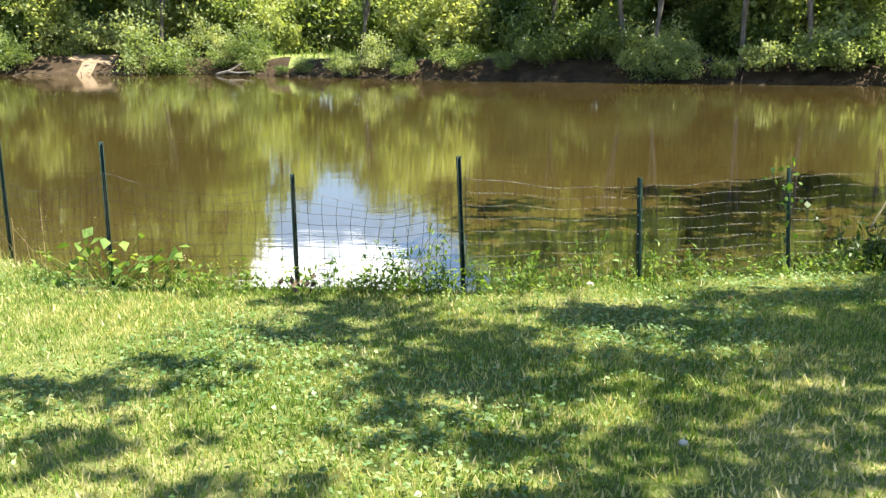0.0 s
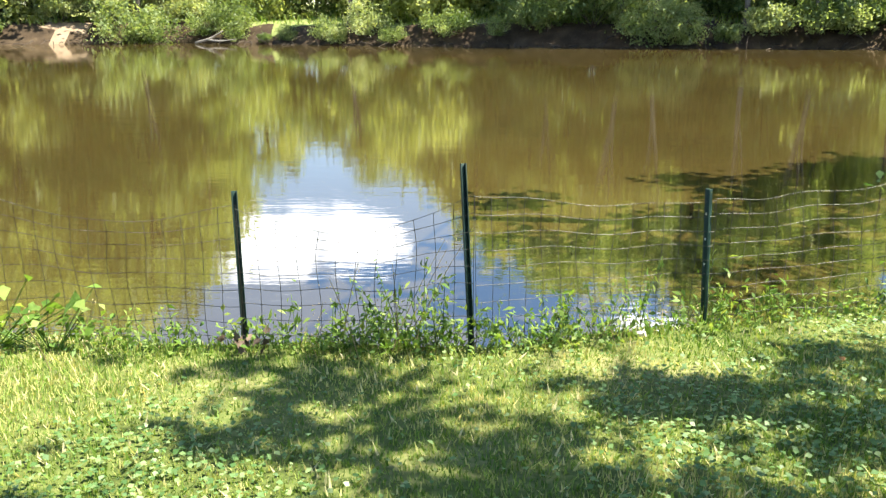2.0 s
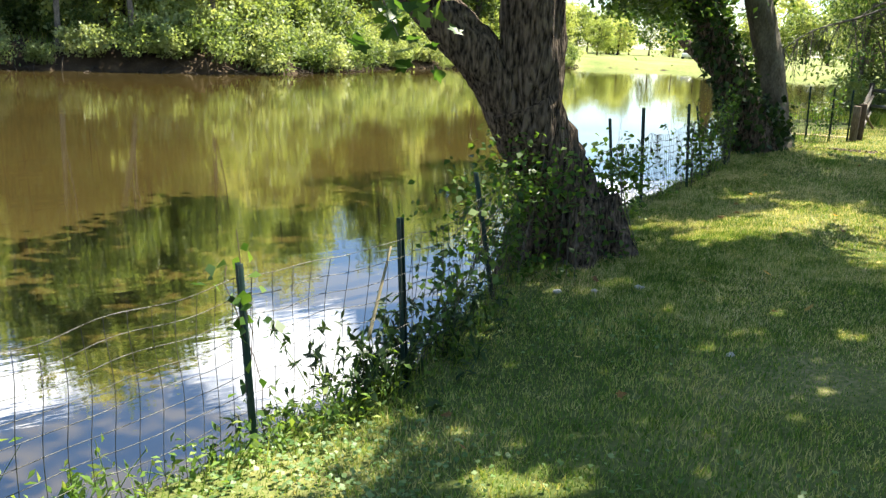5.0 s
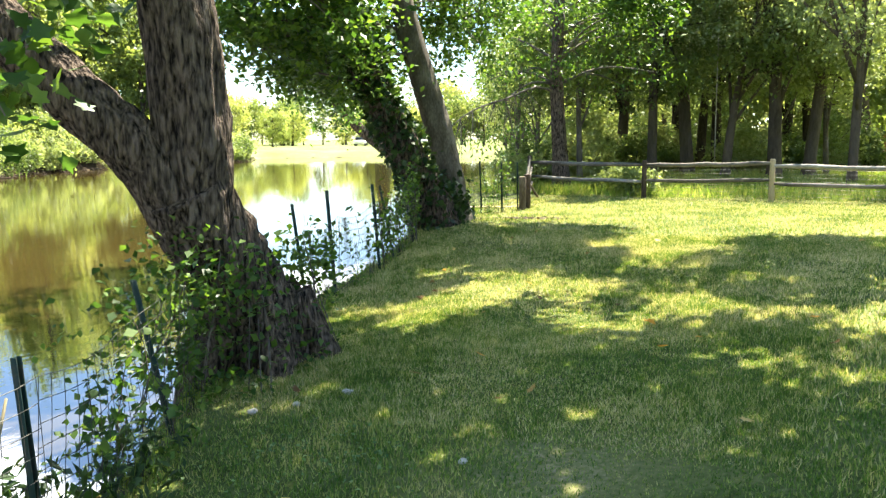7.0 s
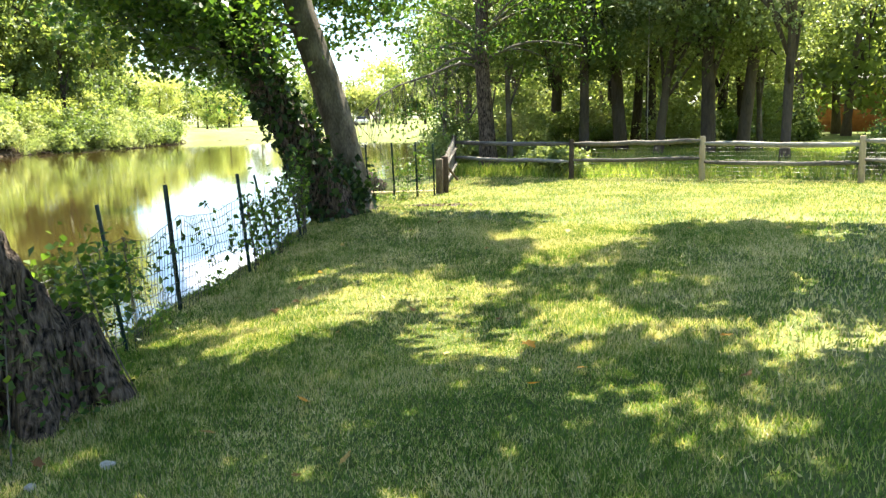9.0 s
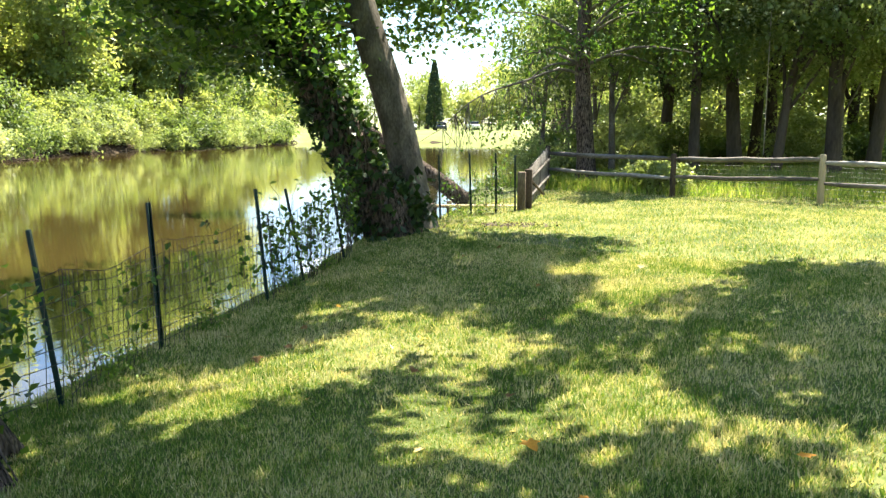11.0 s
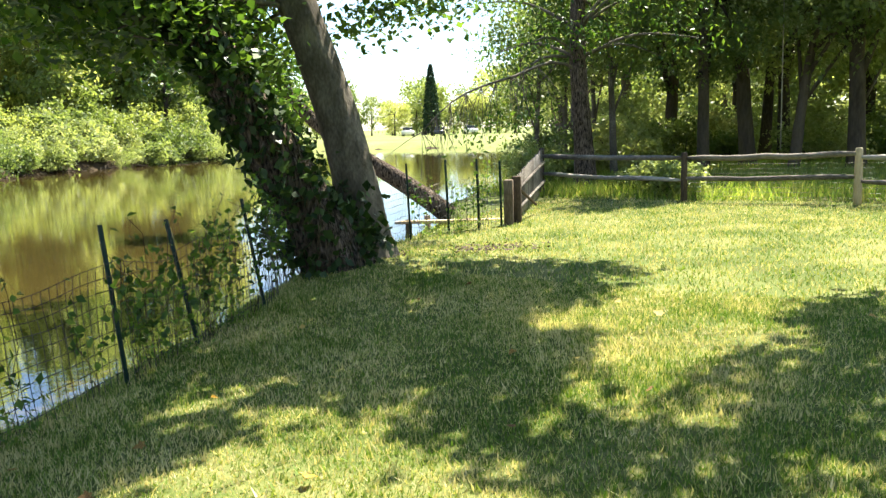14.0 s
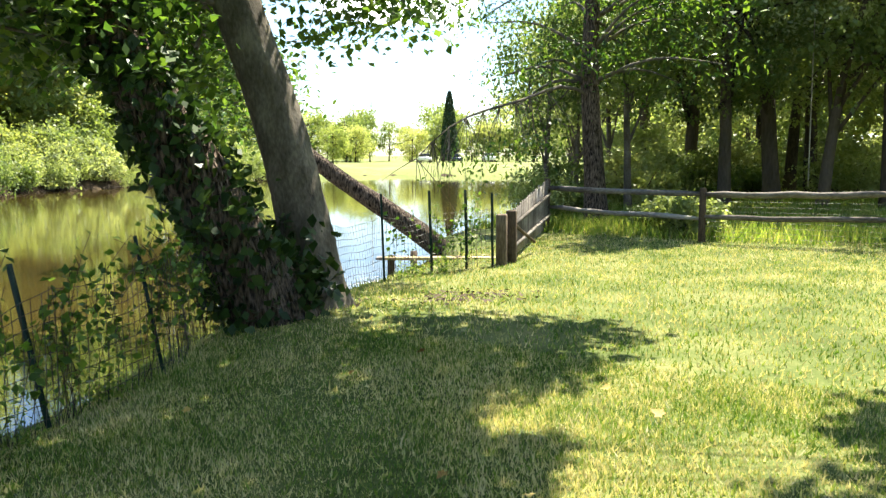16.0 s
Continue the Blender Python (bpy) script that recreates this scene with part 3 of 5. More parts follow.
def along(line, n, back, jitter, smin=0.8, smax=1.2, turn=1.0):
    """n spots spread along a line, set back from it to its left."""
    p = np.asarray(line, float)
    seg = np.linalg.norm(np.diff(p, axis=0), axis=1)
    s = np.concatenate([[0], np.cumsum(seg)])
    out = []
    for k in range(n):
        u = (k + rng.uniform(0.1, 0.9)) / n * s[-1]
        i = min(np.searchsorted(s, u, side="right") - 1, len(p) - 2)
        w = (u - s[i]) / seg[i]
        q = p[i] * (1 - w) + p[i + 1] * w
        t = (p[i + 1] - p[i]) / seg[i]
        nrm = np.array([-t[1], t[0]]) * turn
        q = q + nrm * (back + rng.uniform(-jitter, jitter))
        out.append((q[0], q[1], rng.uniform(smin, smax)))
    return out


FAR_BANK = [(-60, 60), (-28, 52.5), (-16, 55), (-10, 52), (-1, 48.8), (10, 46.5), (20, 44.2), (25, 45), (31, 49), (38, 54), (46, 56), (56, 58), (66, 63), (74, 68)]


def build_far_bank():
    woods = "trees on the far bank"
    tall = [make_tree("woodland_tree", h, sp, 0.2, lo, 120, 62, 0.3, LEAF_FAR, BARK_FAR, "tall leafy green tree rising from the far pond bank", woods, clump_r=0.8)
            for h, sp, lo in ((15, 3.6, 0.12), (13, 3.2, 0.16), (17, 3.8, 0.2), (14, 2.8, 0.1))]
    spots = [(x, y, s) for x, y, s in along(FAR_BANK, 32, 8.0, 2.6, 0.72, 1.0) if not -13 < x < 3]
    spots += [(x, y + (12 if -19 < x < 5 else 0), s) for x, y, s in along(FAR_BANK, 36, 14.5, 3.5, 0.8, 1.0)]
    spots += [(13.6, 52.0, 1.0), (16.4, 53.5, 1.0), (18.6, 51.0, 1.0), (6.2, 54.5, 1.0), (-17.5, 60.0, 1.0), (-21, 60.0, 1.0), (20.6, 52.5, 1.0)]
    scatter(tall, spots, heights=(15, 13, 17, 14))
    slim = [make_tree("slim_tree", 10, 1.6, 0.16, 0.45, 40, 40, 0.26, LEAF_FAR, BARK_SMOOTH, "slim bare-stemmed tree at the edge of the pond", woods, clump_r=0.7)]
    scatter(slim, [(4.4, 50.2, 1.0), (8.2, 48.4, 1.1), (9.6, 47.6, 0.9), (14.2, 47.4, 1.0), (17.5, 46.5, 1.1), (21.5, 46.6, 1.0), (-6.5, 53, 0.8), (-20, 57, 1.0)])
    bushes = [make_bush("bank_shrub", r, h, 46, 46, 0.2, LEAF_BUSH, "bushy green shrub overhanging the waterline", "shrubs on the far bank") for r, h in ((1.7, 2.3), (1.4, 1.7), (2.0, 2.8))]
    low = [(x, y, s * (0.6 if -12.5 < x < 3 else 1.0)) for x, y, s in along(FAR_BANK, 84, 0.75, 0.5, 0.5, 1.1)]
    low = [q for q in low if abs(q[0] + 24.2) > 2.6]
    scatter(bushes, low + [q for q in along(FAR_BANK, 40, 2.8, 1.0, 0.8, 1.3) if not -12.5 < q[0] < 3.5], 0.05)
    under = [make_bush("understorey_shrub", r, h, 70, 52, 0.26, mt, "tall leafy shrub under the far bank trees", "shrubs on the far bank") for r, h, mt in ((2.2, 4.6, LEAF_FAR), (2.0, 5.6, LEAF_FAR), (2.4, 4.0, LEAF_BUSH))]
    scatter(under, [q for q in along(FAR_BANK, 48, 4.4, 1.2, 0.7, 1.15) if not -11 < q[0] < -4 and not -1 < q[0] < 4], -0.2)
    scatter([make_bush("thicket_shrub", 2.4, 4.6, 80, 56, 0.26, LEAF_FAR, "tall leafy shrub at the back of the clearing", "shrubs on the far bank")], along([(7, 59), (-3, 61), (-13, 64), (-20, 64)], 15, -3.0, 1.2, 0.85, 1.25, -1), -0.3)
    s = Shape()
    for x, y, k in along(FAR_BANK, 420, 0.1, 0.5):
        z = gz(x, y)
        d = rng.normal(size=2) * 0.5
        s.tube(bend([(x, y, z + rng.uniform(0, 0.5)), (x + d[0] * 0.5, y + d[1] * 0.5 - 0.2, z + 0.35), (x + d[0], y + d[1] - 0.5, -0.3)], 5), np.linspace(0.03, 0.01, 5) * rng.uniform(0.5, 1.5), 4, cap=False)
    tagged(new("bank_roots", s.mesh("bank_roots", BARK_FAR)), "tangle of bare brown roots and twigs along the bank", "roots", kind="stuff")
    t = thing("driftwood_branch", (-15.5, 53.6, -0.2), "pale bare fallen branch lying half in the water", "branch")
    s = Shape()
    s.tube(bend([(0, 0, 0), (1.0, -0.3, 0.25), (1.7, -0.2, 0.7)], 8), np.linspace(0.09, 0.03, 8), 6, 0.06)
    s.tube(bend([(0.8, -0.25, 0.2), (1.6, -0.9, 0.1), (2.6, -0.9, 0.25)], 6), np.linspace(0.06, 0.02, 6), 6, 0.06)
    piece("limb", s.mesh("limb", WOOD_GREY, True), t)


build_far_bank()


def build_deep_woods():
    """Trees standing deeper in the woods all round."""
    group = "trees deep in the woods"
    deep = [make_tree("deep_wood_tree", h, sp, 0.28, 0.0, 70, 32, 0.6, LEAF_FAR, BARK_FAR, "leafy green tree deep in the woods", group, limbs=4, clump_r=1.5) for h, sp in ((15, 4.0), (13, 3.6), (17, 4.4))]
    spots = [(x, y, s) for x, y, s in along(FAR_BANK, 44, 19, 4, 0.8, 1.1)] + along(FAR_BANK, 40, 30, 6, 1.0, 1.3)
    spots += along([(66, -40), (70, -10), (74, 10), (82, 24), (100, 34), (118, 40)], 30, 0, 5, 0.9, 1.2) + along([(60, -60), (84, -20), (90, 12), (110, 26)], 22, -8, 4, 1.0, 1.3)
    spots += along([(-70, 30), (-60, -10), (-40, -40), (0, -50), (40, -45)], 40, 0, 5, 0.9, 1.2)
    spots = [q for q in spots if shore(np.array([q[0]]), np.array([q[1]]))[0] > 3]
    spots += along([(92, 122), (112, 124), (136, 116), (150, 100), (156, 80), (150, 58)], 30, 2, 4, 0.5, 0.62, -1)
    spots += [(-10, 66, 0.62), (-6.5, 69, 0.6), (-13, 69, 0.66), (-3, 65, 0.6), (0, 70, 0.7), (-8, 75, 0.75), (3, 66, 0.7), (-16, 73, 0.8), (-1, 78, 0.8)]
    over = [(x, y, rng.uniform(0.75, 0.97)) for x, y, s in spots if x < 45 and y > 40]
    scatter([copy_thing(p, Matrix()) for p in deep], over, heights=(15, 13, 17))
    scatter(deep, [q for q in spots if not (q[0] < 45 and q[1] > 40)])


build_deep_woods()


def build_distance():
    """The far end of the lake: grass bank, trees, cypress, parked cars, mast."""
    group = "trees beyond the lake"
    protos = [make_tree("park_tree", h, sp, 0.3, 0.06, 90, 40, 0.55, LEAF_FAR, BARK_FAR, "round-crowned green tree on the far lawn", group, clump_r=1.5) for h, sp in ((12, 5.5), (9, 4.5), (14, 5.0))]
    spots = [(104, 112, 0.8), (112, 118, 0.9), (120, 122, 0.9), (126, 116, 0.75), (132, 112, 0.7), (140, 118, 0.9), (136, 100, 0.55), (146, 100, 0.8), (150, 92, 0.8), (152, 84, 0.9), (150, 74, 1.0), (142, 70, 0.8),
             (140, 58, 0.9), (128, 60, 0.6), (134, 48, 1.0), (122, 42, 0.9), (110, 36, 0.9), (126, 30, 1.0), (108, 94, 0.45), (118, 98, 0.5), (104, 104, 0.7), (96, 100, 0.6), (160, 110, 1.1), (165, 95, 1.1), (170, 80, 1.1), (160, 64, 1.1), (150, 125, 1.0), (94, 90, 0.6), (86, 88, 0.7), (88, 98, 1.0)]
    scatter(protos, spots)
    x, y = 133.6, 90.3
    t = thing("cypress", (x, y, gz(x, y)), "tall narrow dark columnar cypress", "tree")
    s = Shape()
    s.tube([(0, 0, 0), (0, 0, 6), (0, 0, 11)], [0.25, 0.15, 0.05], 6)
    piece("trunk", s.mesh("trunk", BARK_FAR, True), t)
    n = 3200
    h = rng.uniform(0.5, 12, n)
    r = 1.75 * np.clip(1 - (h / 12.2), 0, 1) ** 0.6 * np.clip(h / 1.6, 0.5, 1) * rng.uniform(0.6, 1.08, n)
    a = rng.uniform(0, 2 * np.pi, n)
    s = Shape()
    s.leaves(np.stack([np.cos(a) * r, np.sin(a) * r, h], 1), 0.5, flat=0.0, width=0.4)
    piece("foliage", s.mesh("foliage", LEAF_PINE), t)
    for x, y, paint, lab, rz in ((127, 84.5, CAR_DARK, "dark blue car parked by the lawn", 35), (124.0, 88.5, CAR_WHITE, "white car parked by the lawn", 30), (130.5, 80.5, CAR_WHITE, "white parked car beside the lawn", 40)):
        car = thing("parked_car", (x, y, gz(x, y) - 0.02, 0, 0, rz), lab, "car", "parked cars")
        s = Shape()
        s.box(pose(0, 0, 0.62), (4.3, 1.75, 0.62), 0.16)
        piece("body", s.mesh("body", paint), car)
        s = Shape()
        s.box(pose(-0.2, 0, 1.15), (2.3, 1.5, 0.55), 0.2)
        piece("cabin", s.mesh("cabin", CAR_GLASS), car)
        for wx in (-1.35, 1.35):
            for wy in (-0.8, 0.8):
                s = Shape()
                s.tube([(wx, wy - 0.1, 0.32), (wx, wy + 0.1, 0.32)], [0.32, 0.32], 12)
                piece("wheel", s.mesh("wheel", RUBBER), car)
    x, y = 165, 133
    t = thing("radio_mast", (x, y, gz(x, y)), "thin grey lattice mast far behind the trees", "mast")
    s = Shape()
    for k in range(3):
        a = k * 2.094
        s.tube([(0.35 * math.cos(a), 0.35 * math.sin(a), 0), (0.1 * math.cos(a), 0.1 * math.sin(a), 23)], [0.05, 0.04], 4)
    piece("legs", s.mesh("legs", STEEL), t)
    s = Shape()
    for k in range(30):
        a = k * 2.094
        r0, r1 = 0.35 - 0.25 * k / 30, 0.35 - 0.25 * (k + 1) / 30
        s.tube([(r0 * math.cos(a), r0 * math.sin(a), k * 0.77), (r1 * math.cos(a + 2.094), r1 * math.sin(a + 2.094), k * 0.77 + 0.77)], [0.025, 0.025], 4)
    piece("bracing", s.mesh("bracing", STEEL), t)


build_distance()


# ---- the two old trees on the near bank ----
def limb_leaves(ends, n, spread, flat=0.5):
    e = np.asarray(ends, float)
    at = np.repeat(e, n, axis=0)
    return at + rng.normal(size=at.shape) * np.array([1, 1, flat]) * spread


def maple_blade():
    a = np.radians([-90, -50, -20, 5, 35, 62, 90, 118, 145, 175, 200, 230])
    r = np.array([0.18, 0.4, 0.28, 0.5, 0.3, 0.42, 0.62, 0.42, 0.3, 0.5, 0.28, 0.4])
    return np.stack([np.cos(a) * r, np.sin(a) * r + 0.1, 0.06 * np.abs(np.cos(a))], 1)


def big_leaves(shape, centres, size):
    """Lobed leaves, each a twelve-cornered blade, hanging at random."""
    blade = maple_blade()
    for c in centres:
        m = Euler((rng.normal(0.6, 0.5), rng.normal(0, 0.5), rng.uniform(0, 6.28))).to_matrix()
        k = size * rng.uniform(0.7, 1.25)
        v = np.array([m @ Vector(b * k) for b in blade]) + c
        shape.add(np.concatenate([v, [c]]), np.array([[i, (i + 1) % 12, 12] for i in range(12)]))


# outline of the close shade under the two old trees, and the openings in it, on the ground: x, y, radius
SHADE = [(2.6, 6.7), (2.3, 5.5), (3, 4), (5, 2.2), (9, 2.2), (12, 3.6), (15.3, 4.4), (15.7, 6.0), (14.9, 7.0), (13.1, 6.7), (12.5, 7.3), (13.2, 8.3), (14.0, 9.1), (16.4, 9.0), (17.5, 9.9), (15.9, 10.7), (15.4, 12.2), (11, 11.4), (8.5, 10.2), (6, 8.8), (4, 7.7)]
OPENINGS = [(9.1, 8.9, 0.5), (10.3, 8.75, 0.6), (10.6, 8.0, 0.5), (8.4, 8.7, 0.28), (8.0, 5.6, 0.32), (7.7, 5.0, 0.3), (9.6, 4.7, 0.45), (9.6, 6.0, 0.34), (9.0, 7.2, 0.24), (10.1, 7.7, 0.3), (8.7, 6.9, 0.24),
            (9.3, 6.4, 0.2), (10.0, 6.55, 0.45), (9.6, 5.5, 0.28), (10.8, 7.5, 0.3), (11.0, 6.85, 0.26), (11.4, 10.1, 0.3), (11.4, 6.1, 0.2), (9.5, 7.4, 0.22), (9.5, 8.45, 0.22), (12.1, 7.3, 0.24), (8.9, 9.5, 0.22),
            (11.2, 9.2, 0.34), (11.3, 8.6, 0.32), (11.8, 6.7, 0.2), (3.4, 7.1, 0.25), (2.5, 6.7, 0.35), (3.5, 6.0, 0.2), (13.9, 8.7, 0.3), (6.1, 8.2, 0.17)]
# loose sprays at the edge of the crowns: the spot that each one shades, and its radius
SPRAYS_WEST = [(-1.0, 5.5, 0.23), (-0.5, 5.5, 0.27), (0.1, 5.4, 0.24), (-0.7, 5.9, 0.16), (0.0, 4.8, 0.36), (-0.2, 4.4, 0.25), (0.3, 4.4, 0.27), (0.5, 4.9, 0.2), (1.0, 5.9, 0.32), (1.0, 4.9, 0.2), (-1.6, 4.7, 0.16),
               (-2.3, 4.3, 0.18), (-1.9, 4.2, 0.21), (-1.7, 3.5, 0.2), (-1.8, 3.2, 0.14), (-0.1, 3.6, 0.15), (0.3, 3.5, 0.14), (0.5, 3.7, 0.14), (0.8, 3.4, 0.15), (1.1, 3.2, 0.18), (1.4, 3.2, 0.16), (1.9, 4.8, 0.17),
               (2.3, 5.2, 0.32), (2.2, 4.6, 0.2), (1.5, 4.6, 0.18), (-1.2, 6.3, 0.15), (-0.8, 6.2, 0.27), (1.6, 6.0, 0.15), (2.2, 6.3, 0.3), (2.7, 6.5, 0.25), (0.8, 6.1, 0.17)]

SPRAYS_NEAR = [(1.3, 4.0, 0.2), (1.7, 3.7, 0.25), (1.9, 4.2, 0.22), (1.6, 5.3, 0.2), (2.1, 3.6, 0.3), (1.2, 3.6, 0.18), (0.9, 4.3, 0.15), (1.9, 5.6, 0.27), (0.3, 5.0, 0.2), (-0.3, 3.9, 0.16), (2.5, 3.1, 0.3), (1.8, 2.8, 0.25), (0.4, 3.0, 0.2), (-0.9, 3.1, 0.18)]


def toward_sun(x, y, h):
    """The place at height h that shades the spot x, y on the ground."""
    z = gz(x, y)
    return np.array([x, y, z]) + np.array(sun_way) * ((h - z) / sun_way.z)


def inside(x, y, ring):
    hit = False
    for (ax, ay), (bx, by) in zip(ring, ring[1:] + ring[:1]):
        if (ay > y) != (by > y) and x < (bx - ax) * (y - ay) / (by - ay) + ax:
            hit = not hit
    return hit


def shading_sites(lo, hi):
    """Spots in the close shade with x from lo to hi, clear of its openings."""
    out = []
    for x in np.arange(lo, hi, 0.31):
        for y in np.arange(2.0, 12.4, 0.31):
            px, py = x + rng.uniform(-0.13, 0.13), y + rng.uniform(-0.13, 0.13)
            ragged = 0.7 * noise.noise(Vector((px * 1.2, py * 1.2, 5.0))) + 0.3 * noise.noise(Vector((px * 3.1, py * 3.1, 8.0)))
            if inside(px + ragged, py + ragged * 0.6, SHADE) and all(math.hypot(px - a, py - b) > r + 0.12 for a, b, r in OPENINGS) and (px < 7.2 or noise.noise(Vector((px * 1.3, py * 1.3, 2.0))) < (0.22 if px > 12 and py < 8 else 0.45)):
                out.append((px, py, 0.2))
    return out


def hang_crown(wood, leaf, way, spots, hubs, height=7.2):
    """Limbs from the upper part of way to a few hubs, twigs on from there to a spray of leaves over each spot."""
    at = [toward_sun(x, y, height + 1.2 * noise.noise(Vector((x * 0.35, y * 0.35, 0.5)))) for x, y, r in spots]
    pick = [at[k] for k in np.linspace(0, len(at) - 1, hubs).astype(int)]
    for g in pick:
        a = way[int(rng.integers(len(way) * 2 // 3, len(way)))]
        wood.tube(bend([a, (a + g) / 2 + [0, 0, 0.4], g], 9), np.linspace(0.022, 0.008, 9), 5, 0.04)
    for e, (x, y, r) in zip(at, spots):
        h = min(pick, key=lambda q: np.linalg.norm(q - e))
        if np.linalg.norm(h - e) > 0.05:
            wood.tube(bend([h, (h + e) / 2 + [0, 0, 0.08], e], 4), np.linspace(0.006, 0.003, 4), 3, cap=False)
        n = int(46 * (r / 0.2) ** 2)
        leaf.leaves(e + rng.normal(size=(n, 3)) * [r * 0.62, r * 0.62, 0.42], 0.17, flat=0.6, width=0.85)


def tree_a():
    x, y = 6.95, 9.15
    z = gz(x, y - 0.3)
    t = thing("old_maple", (0, 0, 0), "old forked maple with deeply furrowed bark leaning over the pond", "tree")
    fork = np.array([6.26, 9.21, 1.5])
    way = bend([(x + 0.1, y, z - 0.35), (x, y, z + 0.15), (6.72, 9.18, 0.75), (6.42, 9.2, 1.25), fork], 60)
    s = Shape()
    s.tube(way, np.interp(np.linspace(0, 1, 60), [0, 0.12, 0.3, 0.6, 1], [0.62, 0.46, 0.365, 0.315, 0.3]), 64, 0.0, lobes=0.04)
    s.furrow(0.13, 7.5, 1.8)
    piece("trunk", s.mesh("trunk", BARK, True), t)
    for a in np.linspace(0, 2 * np.pi, 7)[:-1]:
        ex, ey = x + 0.75 * math.cos(a), y + 0.62 * math.sin(a)
        s = Shape()
        s.tube(bend([(x + 0.25 * math.cos(a), y + 0.25 * math.sin(a), z + 0.5), (x + 0.5 * math.cos(a), y + 0.45 * math.sin(a), z + 0.12), (ex, ey, min(gz(ex, ey), z) - 0.12)], 6), np.linspace(0.2, 0.08, 6), 9, 0.04)
        piece("root", s.mesh("root", BARK, True), t)
    main_pts = [fork + [0.14, 0, -0.3], (6.3, 9.15, 1.9), (6.27, 9.15, 2.4), (6.2, 9.2, 3.0), (6.0, 9.6, 4.6), (5.6, 10.0, 6.4)]
    side_pts = [fork + [0.14, 0, -0.4], (6.05, 9.34, 1.7), (5.75, 9.6, 2.08), (5.2, 10.1, 2.85), (4.2, 10.8, 4.2), (3.0, 11.0, 5.2)]
    main, side = bend(main_pts, 14), bend(side_pts, 14)
    s = Shape()
    s.tube(bend(main_pts, 70), np.linspace(0.27, 0.15, 70), 44, 0.0, lobes=0.03)
    s.furrow(0.13, 7.5, 1.8)
    piece("main_limb", s.mesh("main_limb", BARK, True), t)
    s = Shape()
    s.tube(bend(side_pts, 70), np.linspace(0.22, 0.08, 70), 36, 0.0, lobes=0.03)
    s.furrow(0.13, 7.5, 1.8)
    piece("side_limb", s.mesh("side_limb", BARK, True), t)
    s = Shape()
    ends = []
    goals = [(7.4, 12.2, 5.8), (6.8, 8.7, 9.0),
             (3.4, 9.4, 4.6),
             (9.5, 13.0, 5.5), (10.9, 11.3, 6.4), (9.4, 13.4, 6.5), (11.9, 12.9, 6.8), (8.2, 13.4, 4.6)]
    for k, g in enumerate(goals):
        g = np.array(g)
        src = side if g[0] < 4 else main
        a = src[int(rng.integers(8, 14))]
        mid = (a + g) / 2 + [0, 0, 0.35]
        line = bend([a, mid, g], 7)
        long = np.linalg.norm(g - a) > 3.6
        s.tube(line, np.linspace(0.015 if long else 0.065, 0.009, 7), 6, 0.05)
        for q in ((line[5], g) if long else (line[3], line[4], line[5], g)):
            for _ in range(4 if long and g[0] > 8.7 else 3 if g[0] > 4.3 else 2):
                e = q + rng.normal(size=3) * ([0.55, 0.55, 0.3] if long else [0.75, 0.75, 0.45])
                s.tube(bend([q, (q + e) / 2 + [0, 0, 0.1], e], 4), np.linspace(0.02, 0.006, 4), 4, cap=False)
                ends.append(e)
    low = [(4.6, 8.75, 1.95), (4.75, 8.9, 2.3), (5.0, 8.6, 2.5), (4.2, 9.3, 2.7), (5.2, 8.9, 2.75), (4.5, 9.7, 2.9), (3.9, 9.5, 3.1), (5.6, 8.9, 3.0)]
    for e in low:
        e = np.array(e)
        s.tube(bend([side[8], (side[8] + e) / 2 + [0, 0, 0.3], e], 6), np.linspace(0.03, 0.006, 6), 4, cap=False)
    leaf = Shape()
    hang_crown(s, leaf, main, shading_sites(2.0, 13.2), 26)
    hang_crown(s, leaf, side, SPRAYS_WEST + SPRAYS_NEAR, 11, 7.6)
    piece("branch_work", s.mesh("branch_work", BARK_SMOOTH, True), t)
    s = leaf
    s.leaves(limb_leaves(ends, 100, 0.28), 0.18, flat=0.6, width=0.85)
    piece("crown", s.mesh("crown", LEAF_NEAR), t)
    s = Shape()
    big_leaves(s, limb_leaves(low, 26, 0.16, 0.8), 0.17)
    piece("low_leaves", s.mesh("low_leaves", LEAF_NEAR), t)
    ivy = thing("trunk_ivy", (0, 0, 0), "dense green vines and creepers round the trunk base", "vine")
    s, w = Shape(), Shape()
    spots = []
    for _ in range(46):
        a, h = rng.uniform(0, 6.28), rng.uniform(0, 1) ** 1.8 * 0.9
        k = np.interp(h, [0, 0.3, 1], [0.56, 0.46, 0.42])
        cx = np.interp(h, [0, 1.2], [6.98, 6.5])
        spots.append((cx + k * math.cos(a), 9.17 + k * math.sin(a), z + h))
    for c, r, n in (((6.0, 8.85, 0.85), (0.28, 0.2, 0.2), 36), ((5.75, 9.0, 0.6), (0.25, 0.2, 0.25), 28), ((7.35, 9.0, 0.8), (0.14, 0.14, 0.22), 34), ((6.35, 8.7, 0.35), (0.35, 0.12, 0.25), 12), ((5.5, 8.75, 0.25), (0.3, 0.2, 0.25), 14)):
        spots += [tuple(np.array(c) + rng.normal(size=3) * r) for _ in range(n)]
    s.leaves(limb_leaves(spots, 14, 0.09, 1.0), 0.06, flat=0.4, width=0.75)
    for _ in range(14):
        a = rng.uniform(2.2, 5.6)
        b = np.array([6.75 + 0.5 * math.cos(a), 9.15 + 0.5 * math.sin(a), z + rng.uniform(0.4, 1.0)])
        e = np.array([6.75 + 1.0 * math.cos(a), 9.1 + 0.75 * math.sin(a), z - 0.25])
